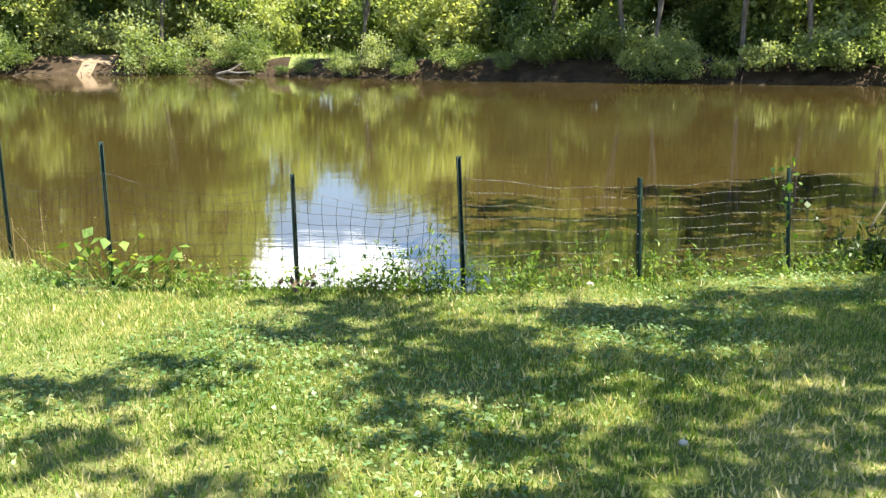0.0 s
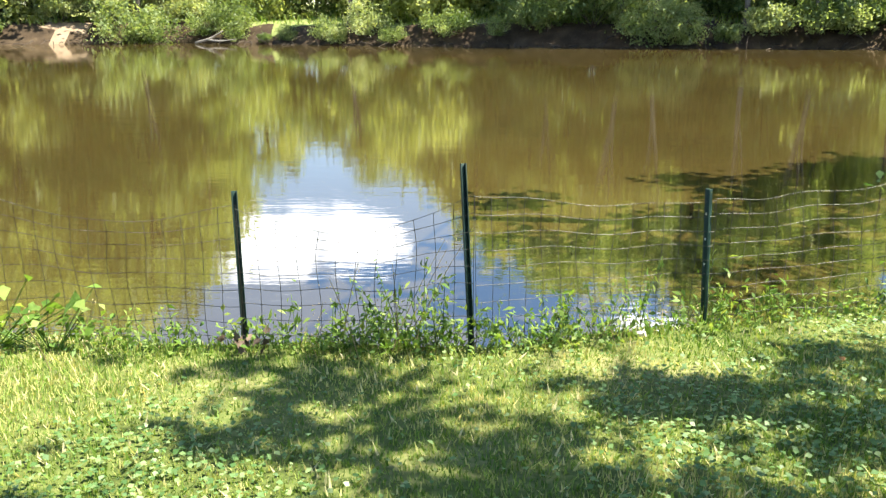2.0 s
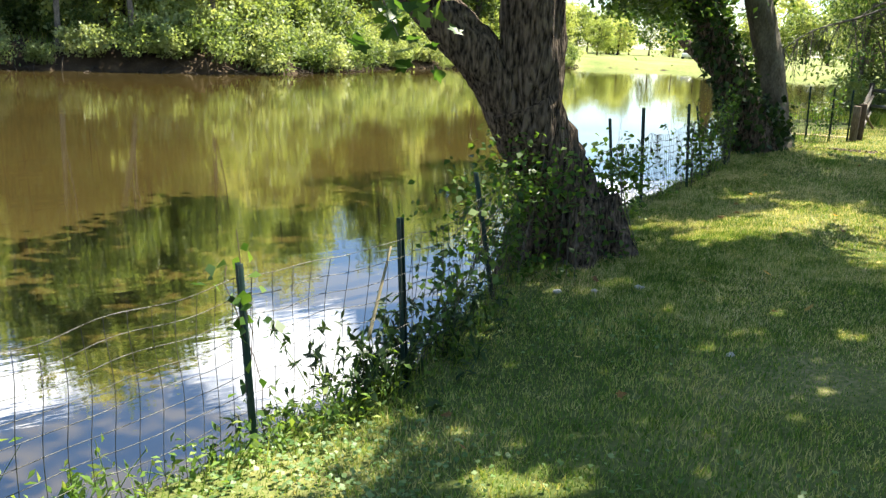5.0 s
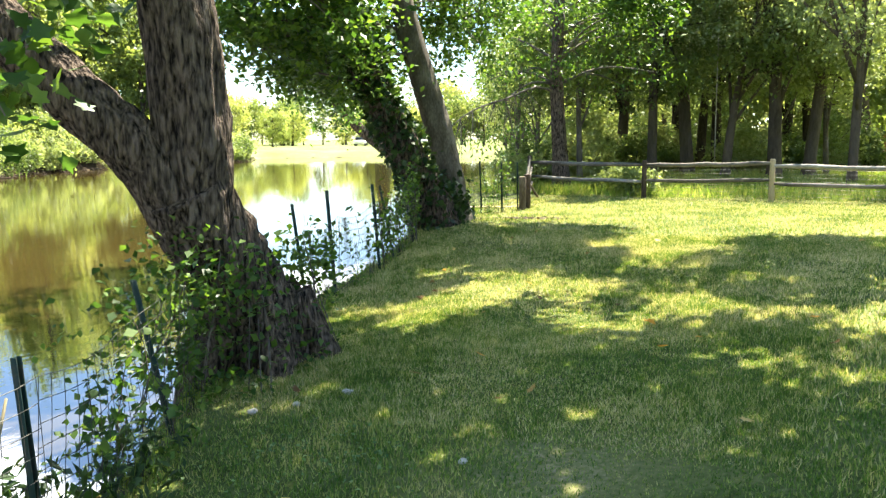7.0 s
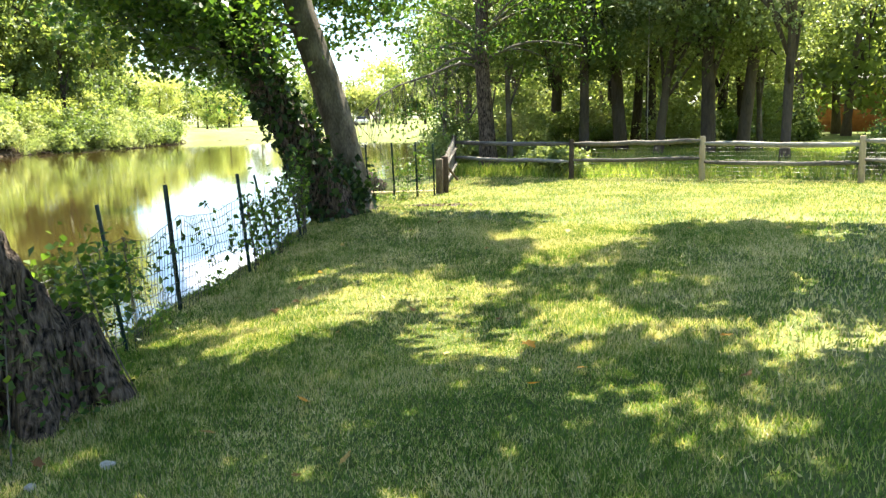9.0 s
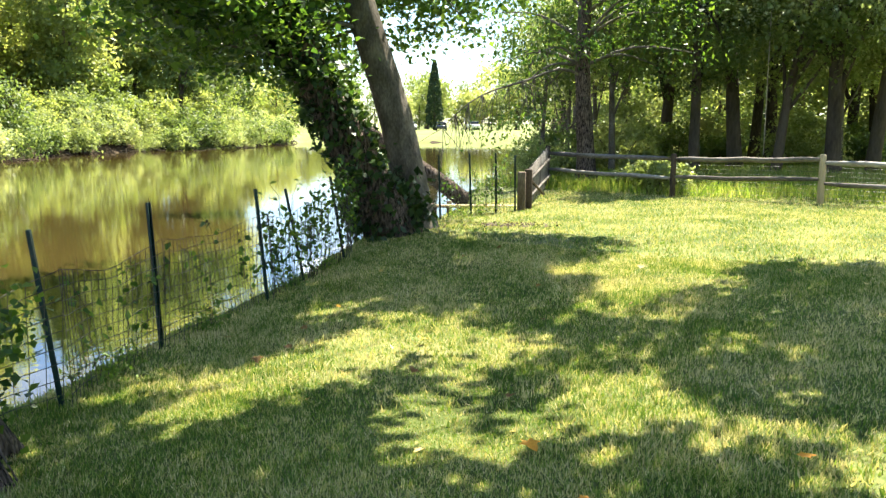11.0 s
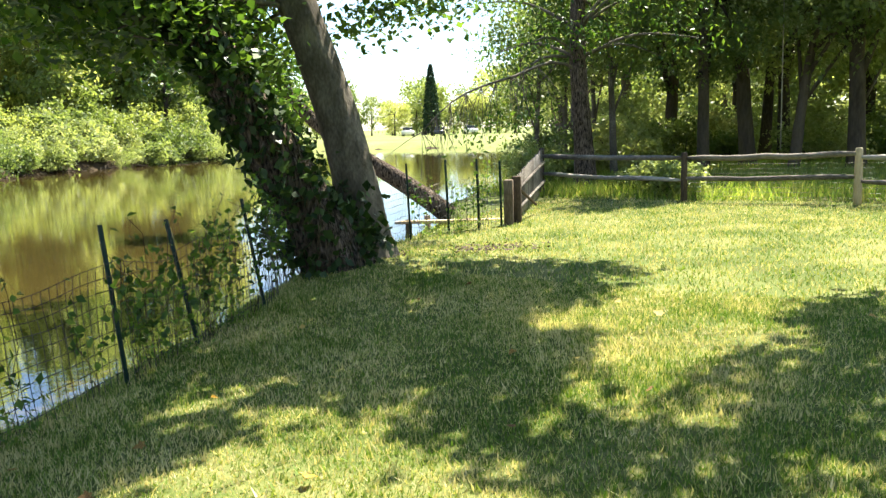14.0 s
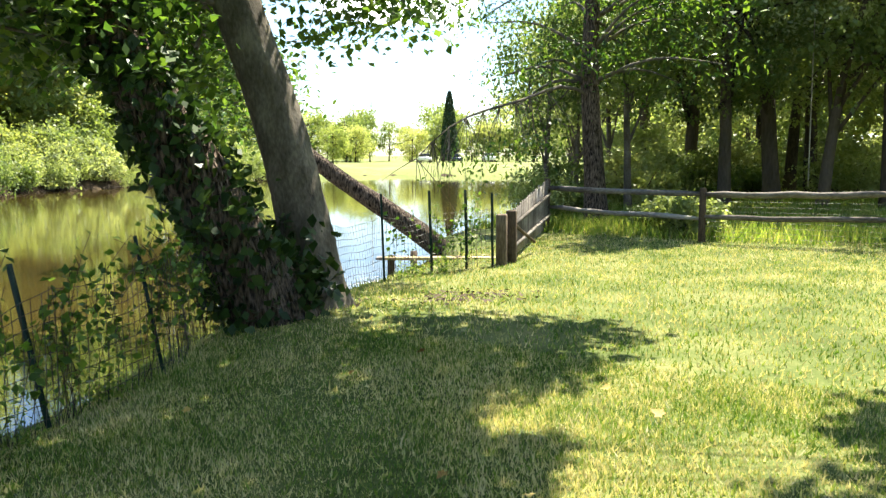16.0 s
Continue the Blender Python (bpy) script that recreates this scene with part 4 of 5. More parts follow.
        w.tube(bend([b, (b + e) / 2 + rng.normal(size=3) * 0.1, e], 6), 0.006, 4, cap=False)
    piece("leaves", s.mesh("leaves", LEAF_NEAR), ivy)
    piece("stem_work", w.mesh("stem_work", BARK_SMOOTH), ivy)


tree_a()


def tree_b():
    t = thing("twin_trunk_tree", (0, 0, 0), "twin-trunked leaning tree, one trunk clad in dark ivy", "tree")
    zb = gz(15.9, 12.1)
    ivy_way = bend([(15.45, 12.2, zb - 0.3), (15.36, 12.2, zb + 0.1), (14.95, 12.42, 1.2), (14.42, 12.82, 2.4), (14.05, 13.15, 3.4), (13.6, 13.6, 5.0), (13.3, 13.9, 6.6)], 16)
    grey_way = bend([(16.05, 12.24, zb - 0.3), (15.98, 12.27, zb + 0.15), (15.9, 12.38, 1.5), (15.74, 12.6, 2.5), (15.45, 12.82, 3.4), (15.2, 13.1, 5.0), (14.9, 13.5, 7.0)], 16)
    s = Shape()
    s.tube(ivy_way, np.interp(np.linspace(0, 1, 16), [0, 0.1, 0.5, 1], [0.5, 0.34, 0.24, 0.16]), 14, 0.03, lobes=0.04)
    piece("ivy_clad_trunk", s.mesh("ivy_clad_trunk", BARK, True), t, "trunk hidden under ivy")
    s = Shape()
    s.tube(bend(grey_way, 70), np.interp(np.linspace(0, 1, 70), [0, 0.08, 0.2, 1], [0.42, 0.3, 0.25, 0.17]), 40, 0.0, lobes=0.03)
    s.furrow(0.05, 11.0, 3.0)
    piece("grey_trunk", s.mesh("grey_trunk", BARK_SMOOTH, True), t, "bare grey trunk")
    s = Shape()
    n = 5200
    u = rng.uniform(0, 1, n) ** 0.85
    axis_at = np.stack([np.interp(u, np.linspace(0, 1, 16), ivy_way[:, k]) for k in range(3)], 1)
    a = rng.uniform(0, 6.28, n)
    r = np.interp(u, [0, 0.2, 0.5, 1], [0.5, 0.44, 0.31, 0.27]) * rng.uniform(0.72, 1.12, n) * (1 + 0.18 * np.sin(u * 34 + a * 2))
    at = axis_at + np.stack([np.cos(a) * r, np.sin(a) * r, rng.normal(size=n) * 0.05], 1)
    s.leaves(at, 0.12, flat=0.2, width=0.8, droop=0.5)
    m = 700
    at2 = limb_leaves([(15.75, 12.15, 0.6), (15.6, 12.0, 0.4), (15.2, 12.2, 0.4), (15.7, 12.3, 1.0)], m // 4, 0.16, 1.2)
    s.leaves(at2, 0.11, flat=0.2, width=0.8, droop=0.5)
    piece("ivy", s.mesh("ivy", LEAF_IVY), t, "dark glossy ivy leaves")
    s, ends = Shape(), []
    goals = [(12.5, 13.4, 4.4), (12.8, 15.2, 4.4), (14.2, 15.6, 4.6), (11.6, 14.4, 5.6), (15.8, 14.8, 5.0), (16.8, 13.8, 4.2), (16.9, 15.4, 3.6), (14.0, 12.5, 7.4), (16.6, 13.3, 7.0), (15.0, 14.1, 7.6), (17.6, 13.4, 5.6),
             (18.8, 12.8, 4.8), (19.5, 13.6, 5.0), (18.2, 14.0, 5.0), (20.8, 14.2, 5.0), (13.4, 13.4, 2.9), (12.9, 13.9, 3.3), (13.6, 14.6, 3.1), (12.4, 13.2, 3.6), (13.2, 15.0, 3.7), (16.2, 14.6, 3.1), (16.7, 15.0, 2.8), (15.8, 15.2, 3.4), (17.0, 15.4, 3.3),
             (18.6, 13.6, 4.3), (19.6, 13.3, 4.5), (20.8, 13.4, 4.6), (18.0, 14.6, 4.0), (12.0, 12.6, 3.9), (11.6, 13.2, 4.3), (12.2, 14.2, 3.5), (14.4, 14.4, 3.6), (11.2, 12.4, 4.6)]
    for k, g in enumerate(goals):
        src = ivy_way if k % 2 == 0 else grey_way
        a = src[min(15, max(5, int(3 + g[2] * 1.5)))]
        g = np.array(g)
        line = bend([a, (a + g) / 2 + [0, 0, 0.3], g], 7)
        long = np.linalg.norm(g - a) > 3.6
        s.tube(line, np.linspace(0.018 if long else 0.035, 0.01, 7), 6, 0.05)
        for q in ((line[5], g) if long else (line[3], line[4], line[5], g)):
            for _ in range(3 if long else 2):
                e = q + rng.normal(size=3) * [0.55, 0.55, 0.4]
                s.tube(bend([q, (q + e) / 2 + [0, 0, 0.08], e], 4), np.linspace(0.016, 0.005, 4), 4, cap=False)
                ends.append(e)
    leaf = Shape()
    hang_crown(s, leaf, grey_way, shading_sites(13.2, 18.0), 12)
    piece("branch_work", s.mesh("branch_work", BARK_SMOOTH, True), t)
    s = leaf
    s.leaves(limb_leaves(ends, 130, 0.28), 0.11, flat=0.45, width=0.75)
    piece("crown", s.mesh("crown", LEAF_NEAR), t)


tree_b()


def leaning_tree():
    """A tree by the dock, leaning far out over the water."""
    t = thing("leaning_tree", (0, 0, 0), "dark trunk leaning low over the water with drooping foliage", "tree")
    way = bend([(24.6, 16.3, -0.35), (24.1, 16.65, 0.15), (23.3, 17.6, 1.0), (22.7, 18.4, 1.65), (22.1, 19.3, 2.7), (21.6, 20.0, 4.2)], 14)
    s = Shape()
    s.tube(way, np.linspace(0.24, 0.09, 14), 10, 0.04)
    piece("trunk", s.mesh("trunk", BARK, True), t)
    s, ends = Shape(), []
    for _ in range(22):
        a = way[rng.integers(9, 14)]
        g = a + rng.normal(size=3) * [0.4, 0.4, 0.45] + [-0.2, 0.3, 0.3]
        s.tube(bend([a, (a + g) / 2 + [0, 0, 0.2], g], 6), np.linspace(0.04, 0.01, 6), 5)
        ends += [g, (a + g) / 2]
    piece("branch_work", s.mesh("branch_work", BARK_SMOOTH, True), t)
    s = Shape()
    s.leaves(limb_leaves(ends, 60, 0.4), 0.15, flat=0.5)
    piece("crown", s.mesh("crown", LEAF_NEAR), t)


leaning_tree()


# ---- trees and woods behind the rail fence ----
def build_right_woods():
    x, y = 30.8, 15.95
    t = thing("bank_tree", (x, y, gz(x, y)), "tall grey-brown tree with long drooping limbs behind the rail fence", "tree")
    way = bend([(0, 0, -0.4), (0.02, 0, 0.3), (-0.1, 0.1, 2.0), (-0.2, 0.2, 4.0), (-0.3, 0.0, 6.5), (0.2, 0.3, 10)], 14)
    s = Shape()
    s.tube(way, np.interp(np.linspace(0, 1, 14), [0, 0.06, 0.15, 1], [0.48, 0.34, 0.27, 0.12]), 14, 0.03, lobes=0.03)
    piece("trunk", s.mesh("trunk", BARK, True), t)
    s, ends = Shape(), []
    low = bend([(-0.15, 0.15, 3.3), (-1.0, 0.5, 3.7), (-2.0, 0.9, 3.15), (-3.4, 1.2, 2.9), (-4.6, 1.6, 2.5), (-5.3, 2.0, 1.7)], 12)
    s.tube(low, np.linspace(0.055, 0.012, 12), 6, 0.05)
    for _ in range(60):
        a = low[rng.integers(3, 12)]
        g = a + [rng.normal() * 0.4, rng.normal() * 0.4, -rng.uniform(0.4, 1.6)]
        s.tube(bend([a, a * 0.6 + g * 0.4 + [0.1, 0, 0.1], g], 5), np.linspace(0.012, 0.004, 5), 4, cap=False)
        if rng.uniform() < 0.16:
            ends.append(g)
    for k in range(40):
        a = way[rng.integers(5, 14)]
        ang = rng.uniform(0, 6.28)
        ln = rng.uniform(1.5, 4.2)
        g = a + [math.cos(ang) * ln, math.sin(ang) * ln, rng.uniform(-0.9, 1.6)]
        line = bend([a, (a + g) / 2 + [0, 0, 0.5], g], 7)
        s.tube(line, np.linspace(0.06, 0.012, 7), 5, 0.05)
        ends += [line[3] + rng.normal(size=3) * 0.4, line[5] + rng.normal(size=3) * 0.4, g]
    leaf = Shape()
    spots = [(x + rng.normal() * 0.12, y + rng.normal() * 0.12, 0.24) for x in np.arange(23.6, 27.4, 0.5) for y in np.arange(12.0, 14.6, 0.42) if inside(x, y, [(23.6, 12.6), (25.5, 11.6), (27.2, 11.8), (27.4, 14.6), (24.6, 13.8)])]
    rest = np.array([x, y, gz(x, y)])
    hung = Shape()
    hang_crown(hung, leaf, way + rest, spots, 6, 6.6)
    for shape in (hung, leaf):
        shape.v = [v - rest for v in shape.v]
    piece("twig_work", hung.mesh("twig_work", BARK_SMOOTH, True), t)
    piece("branch_work", s.mesh("branch_work", BARK_SMOOTH, True), t)
    s = leaf
    s.leaves(limb_leaves(ends, 70, 0.5), 0.15, flat=0.4, width=0.4, droop=0.5)
    piece("crown", s.mesh("crown", LEAF_NEAR), t)
    group = "trees of the wood behind the rail fence"
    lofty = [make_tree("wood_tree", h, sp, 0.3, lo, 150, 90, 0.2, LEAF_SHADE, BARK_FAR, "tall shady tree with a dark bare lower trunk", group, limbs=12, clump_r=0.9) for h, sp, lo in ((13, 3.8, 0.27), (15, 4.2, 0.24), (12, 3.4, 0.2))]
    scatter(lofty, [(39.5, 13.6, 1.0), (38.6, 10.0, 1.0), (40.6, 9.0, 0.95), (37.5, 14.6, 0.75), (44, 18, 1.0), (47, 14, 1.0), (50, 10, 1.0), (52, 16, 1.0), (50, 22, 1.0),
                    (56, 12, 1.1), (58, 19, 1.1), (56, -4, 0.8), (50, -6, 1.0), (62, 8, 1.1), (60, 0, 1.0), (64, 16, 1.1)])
    broad = [make_tree("spreading_tree", 11, 4.0, 0.22, 0.16, 150, 80, 0.17, LEAF_BUSH, BARK_FAR, "spreading sunlit tree at the edge of the wood", group, limbs=12, clump_r=0.85)]
    scatter(broad, [(39.5, -0.6, 1.0)])
    # these crowns have their sunlit look in the leaf colour
    pale = [make_tree("pale_leaved_tree", 11, 4.2, 0.2, 0.36, 150, 80, 0.14, LEAF_SUNLIT, BARK_FAR, "forked tree with pale sunlit leaves at the wood edge", group, limbs=14, clump_r=0.75)]
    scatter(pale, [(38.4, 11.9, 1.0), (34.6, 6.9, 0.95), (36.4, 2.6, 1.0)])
    thin = [make_tree("slender_tree", 9, 2.2, 0.13, 0.3, 70, 70, 0.17, LEAF_BUSH, BARK_SMOOTH, "slender pale-leaved tree at the wood edge", group, clump_r=0.75)]
    scatter(thin, [(35.0, 16.8, 1.0), (36.2, 19.2, 0.9), (33.6, 19.0, 0.75), (40.5, 19.8, 1.0), (45, 23, 1.1), (52, 27, 1.2), (60, 31, 1.2), (68, 35, 1.2), (78, 40, 1.1), (40, -1.0, 0.7), (42.0, 8.4, 1.0), (44, 10.6, 1.1)])
    bushes = [make_bush("wood_shrub", r, h, 60, 60, 0.12, LEAF_BUSH, "leafy green shrub by the rail fence", "shrubs by the fence") for r, h in ((1.0, 1.5), (0.8, 1.1), (1.3, 2.0))]
    scatter(bushes, [(28.0, 12.4, 0.85), (28.6, 13.1, 0.8), (29.8, 14.2, 0.6), (32.5, 17.8, 1.0), (34.2, 18.6, 1.1), (36.5, 17.2, 1.2), (28.6, 3.9, 0.7), (29.4, 4.6, 0.6), (38.5, 17.6, 1.2), (41, 16.5, 1.3), (43, 20, 1.5), (48, 20, 1.6), (31.4, 18.0, 0.7),
                     (54, 24, 1.8), (62, 26, 1.8), (70, 32, 1.8), (30.6, 17.4, 0.5), (56, 21, 1.8), (60, 14, 1.6), (66, 20, 1.8), (58, 8, 1.5), (44, 12, 1.3), (46, 16.5, 1.5), (50, 13, 1.6), (54, 10, 1.7), (55, 15, 1.8), (52, 19, 1.8), (60, 10, 2.0), (60, 17, 2.0), (63, 12, 2.2), (43, 15.2, 1.2), (48, 10.5, 1.5), (66, 24, 2.2), (72, 28, 2.2), (70, 20, 2.4)])
    s = Shape()
    s.tube(bend([(36.6, 11.9, 9.0), (36.6, 11.92, 5.0), (36.55, 11.9, 0.9)], 10), 0.018, 6)
    tagged(new("swing_rope", s.mesh("swing_rope", ROPE)), "pale rope hanging straight down from a high limb", "rope")
    x, y = 50.9, 13.8
    c = thing("garden_chair", (x, y, gz(x, y), 0, 0, 120), "white slatted garden chair standing under the trees", "chair")
    for k in range(5):
        s = Shape()
        s.box(pose(0, -0.2 + k * 0.1, 0.42), (0.5, 0.085, 0.022), 0.004)
        piece("seat_slat", s.mesh("seat_slat", CHAIR_WHITE), c)
        s = Shape()
        s.box(pose(-0.2 + k * 0.1, 0.31, 0.72, -14), (0.085, 0.022, 0.62), 0.004)
        piece("back_slat", s.mesh("back_slat", CHAIR_WHITE), c)
    for px in (-0.26, 0.26):
        for py, h in ((-0.24, 0.62), (0.24, 0.6)):
            s = Shape()
            s.box(pose(px, py, h / 2), (0.05, 0.05, h), 0.005)
            piece("leg", s.mesh("leg", CHAIR_WHITE), c)
        s = Shape()
        s.box(pose(px, 0, 0.63), (0.11, 0.62, 0.025), 0.006)
        piece("armrest", s.mesh("armrest", CHAIR_WHITE), c)
    x, y = 86, 3.6
    h = thing("brick_house", (x, y, gz(x, y)), "red brick house glimpsed behind the trees", "house")
    s = Shape()
    s.box(pose(0, 0, 1.5), (7, 9, 3.2), 0.02)
    piece("wall", s.mesh("wall", BRICK_RED), h)
    s = Shape()
    s.add([(-4, -5, 3.1), (4, -5, 3.1), (4, 5, 3.1), (-4, 5, 3.1), (0, -5, 5.2), (0, 5, 5.2)], [(0, 4, 5, 3), (1, 2, 5, 4), (0, 3, 2, 1)])
    s.add([(-4, -5, 3.1), (4, -5, 3.1), (0, -5, 5.2), (-4, 5, 3.1), (4, 5, 3.1), (0, 5, 5.2)], [(0, 1, 2), (5, 4, 3)])
    piece("roof", s.mesh("roof", ROOF), h)


build_right_woods()


# ---- fences ----
def steel_post(parent, a, b):
    a, b = Vector(a), Vector(b)
    m = Matrix.Translation(a - Vector((0, 0, 0.3))) @ (b - a).to_track_quat("Z", "Y").to_matrix().to_4x4()
    length = (b - a).length + 0.3
    s = Shape()
    s.box(m @ pose(0, 0, length / 2), (0.034, 0.006, length), 0.001)
    s.box(m @ pose(-0.014, 0.014, length / 2), (0.006, 0.024, length), 0.001)
    s.box(m @ pose(0.014, 0.014, length / 2), (0.006, 0.024, length), 0.001)
    p = piece("post", s.mesh("post", POST_GREEN), parent)
    s = Shape()
    for k in range(int((length - 0.3) / 0.16)):
        s.box(m @ pose(0, -0.004, 0.4 + k * 0.16), (0.01, 0.005, 0.016), 0.001)
    piece("punched_holes", s.mesh("punched_holes", STEEL), p)
    return p


def wire_span(parent, a, b, sag, lean=0.0, cell=0.105, ha=0.92, hb=0.92, thick=0.002):
    """Wavy welded wire mesh from post foot a to post foot b."""
    a, b = np.array(a, float), np.array(b, float)
    length = np.linalg.norm((b - a)[:2])
    along_way = (b - a) / length
    out = np.array([-along_way[1], along_way[0], 0])
    ph = rng.uniform(0, 6.28, 6)

    def place(u, h):
        x = u * length
        hh = h * (ha + (hb - ha) * u - sag * math.sin(math.pi * u) * (h ** 2))
        off = 0.03 * math.sin(5 * u + ph[0] + 2.2 * h) + 0.02 * math.sin(11 * u + ph[1]) + lean * h * math.sin(math.pi * u)
        slide = 0.012 * math.sin(9 * h + ph[2] + u * 7) * math.sin(math.pi * u)
        return a * (1 - u) + b * u + along_way * slide + out * off + np.array([0, 0, hh + 0.008 * math.sin(14 * u + ph[3] + 5 * h)])

    s = Shape()
    rows, cols = 10, max(4, int(length / cell))
    for i in range(rows):
        s.tube([place(u, i / (rows - 1)) for u in np.linspace(0, 1, cols * 2)], thick, 3, cap=False)
    for j in range(cols + 1):
        s.tube([place(j / cols, h) for h in np.linspace(0, 1, 14)], thick, 3, cap=False)
    return piece("wire_mesh", s.mesh("wire_mesh", WIRE), parent)


POSTS = [((-5.6, 9.1), (-5.65, 9.15, 1.1)), ((-4.3, 7.85), (-4.35, 7.95, 1.1)), ((-2.84, 6.66), (-2.92, 6.86, 1.16)), ((-1.34, 6.66), (-1.36, 6.72, 0.93)), ((0.0, 6.66), (-0.05, 6.86, 1.06)), ((1.46, 7.1), (1.42, 7.07, 0.87)), ((2.83, 7.45), (2.76, 7.46, 0.9)),
         ((3.86, 7.58), (3.84, 7.66, 0.97)), ((5.5, 8.55), (5.32, 8.62, 1.0)), ((6.9, 9.5), (6.9, 9.6, 0.8)), ((8.32, 9.68), (8.22, 9.78, 1.22)), ((9.66, 10.36), (9.66, 10.46, 1.25)), ((11.55, 11.0), (11.45, 11.04, 1.23)),
         ((12.6, 11.4), (12.48, 11.56, 1.15)), ((13.8, 11.8), (13.66, 11.9, 1.22)), ((15.2, 12.75), (15.2, 12.8, 1.1)), ((17.2, 13.3), (17.2, 13.35, 1.1)), ((19.03, 13.77), (19.0, 13.8, 1.3)), ((20.3, 13.85), (20.3, 13.9, 1.3)), ((20.84, 13.57), (20.84, 13.6, 1.3)), ((21.2, 13.32), (21.2, 13.34, 1.25))]


def build_wire_fence():
    f = thing("wire_fence", (0, 0, 0), "sagging welded wire fence on green steel posts along the bank", "fence")
    feet = []
    for (x, y), top in POSTS:
        z = gz(x, y)
        steel_post(f, (x, y, z), top)
        feet.append((x, y, z - 0.02, top[2] - z))
    sags = [0.1, 0.1, 0.12, 0.2, 0.05, 0.02, 0.02, 0.08, 0.15, 0.1, 0.12, 0.1, 0.12, 0.1, 0.1, 0.1, 0.1, 0.1, 0.05, 0.05]
    for k in range(len(feet) - 1):
        (x0, y0, z0, h0), (x1, y1, z1, h1) = feet[k], feet[k + 1]
        wire_span(f, (x0, y0, z0), (x1, y1, z1), sags[k], 0.05 if k > 8 else 0.02, 0.105 if k < 10 else 0.075, min(0.95, h0 - 0.05), min(0.95, h1 - 0.05), 0.0021 if k < 9 else 0.0034)


build_wire_fence()


def rail(parent, a, b, r, name="rail"):
    a, b = np.array(a, float), np.array(b, float)
    n = 9
    pts = [a * (1 - u) + b * u + [0, 0, -0.025 * math.sin(math.pi * u)] + rng.normal(size=3) * 0.008 for u in np.linspace(0, 1, n)]
    s = Shape()
    s.tube(pts, r * np.interp(np.linspace(0, 1, n), [0, 0.1, 0.9, 1], [0.6, 1, 1, 0.6]), 7, 0.06)
    return piece(name, s.mesh(name, WOOD_GREY), parent)


def build_rail_fence():
    f = thing("split_rail_fence", (0, 0, 0), "weathered grey split-rail fence with two rails", "fence")
    posts = [(28.3, 16.1, 1.2, WOOD_BROWN), (26.9, 11.85, 1.1, WOOD_BROWN), (26.5, 8.25, 1.12, WOOD_NEW), (26.2, 4.55, 1.12, WOOD_NEW), (26.0, 1.0, 1.12, WOOD_GREY), (25.8, -2.6, 1.12, WOOD_GREY), (25.6, -6.2, 1.1, WOOD_GREY)]
    for x, y, h, mat in posts:
        z = gz(x, y)
        s = Shape()
        s.tube([(x, y, z - 0.3), (x, y, z + 0.3), (x + 0.01, y, z + h - 0.03), (x + 0.01, y, z + h)], [0.08, 0.075, 0.07, 0.055], 8, 0.06)
        piece("post", s.mesh("post", mat), f)
    for (x0, y0, h0, _), (x1, y1, h1, _) in zip(posts, posts[1:]):
        z0, z1 = gz(x0, y0), gz(x1, y1)
        for k, r in ((0.97, 0.065), (0.5, 0.055)):
            rail(f, (x0, y0, z0 + k + rng.normal() * 0.03), (x1, y1, z1 + k + rng.normal() * 0.03), r)
    s = Shape()
    for (x0, y0, *_), (x1, y1, *_) in zip(posts[1:], posts[2:]):
        for k in range(8):
            h = 0.12 + k * 0.1
            s.tube([(x0 + 0.08, y0, gz(x0, y0) + h), (x1 + 0.08, y1, gz(x1, y1) + h)], 0.003, 3, cap=False)
    piece("wire_lining", s.mesh("wire_lining", WIRE), f)
    g = thing("picket_gate_fence", (0, 0, 0), "grey weathered picket fence running from the gate posts to the corner", "fence")
    for x, y, h in ((21.45, 13.3, 0.82), (21.85, 13.35, 0.86)):
        z = gz(x, y)
        s = Shape()
        s.box(pose(x, y, z + h / 2 - 0.15, 0, 0, 25), (0.17, 0.17, h + 0.3), 0.02)
        piece("gate_post", s.mesh("gate_post", WOOD_BROWN), g)
    a, b = np.array([21.95, 13.42]), np.array([28.25, 16.05])
    n = 46
    ang = math.degrees(math.atan2(*(b - a)[::-1]))
    for k in range(n):
        u = (k + 0.5) / n
        x, y = a * (1 - u) + b * u
        h = 0.78 + 0.36 * u + rng.normal() * 0.015
        s = Shape()
        s.box(pose(x, y, gz(x, y) + h / 2 + 0.04, 0, rng.normal() * 1.5, ang), (0.115, 0.02, h), 0.004)
        piece("picket", s.mesh("picket", WOOD_GREY), g)
    for h in (0.25, 0.62):
        za, zb = gz(*a), gz(*b)
        s = Shape()
        s.tube([(a[0] + 0.03, a[1] - 0.05, za + h), (b[0] + 0.03, b[1] - 0.05, zb + h * 1.35)], [0.035, 0.035], 6, 0.05)
        piece("stringer", s.mesh("stringer", WOOD_GREY), g)
    s = Shape()
    s.tube([(21.9, 13.3, gz(21.9, 13.3) + 0.6), (23.1, 13.6, gz(23.1, 13.6) + 0.2)], [0.03, 0.03], 6, 0.05)
    piece("brace", s.mesh("brace", WOOD_BROWN), g)
    d = thing("plank_dock", (0, 0, 0), "small weathered plank landing at the water's edge", "dock")
    for k in range(3):
        m = pose(21.85 + k * 0.16, 14.7 + k * 0.2, 0.06 - 0.03 * k, 0, 0, -56.5)
        s = Shape()
        s.box(m, (2.1, 0.2, 0.05), 0.006)
        piece("plank", s.mesh("plank", WOOD_NEW if k == 0 else WOOD_GREY), d)
    for x, y in ((21.4, 15.5), (22.0, 14.5), (22.6, 13.9), (22.2, 15.6)):
        s = Shape()
        s.tube([(x, y, -1.0), (x, y, 0.1)], [0.07, 0.065], 8, 0.04)
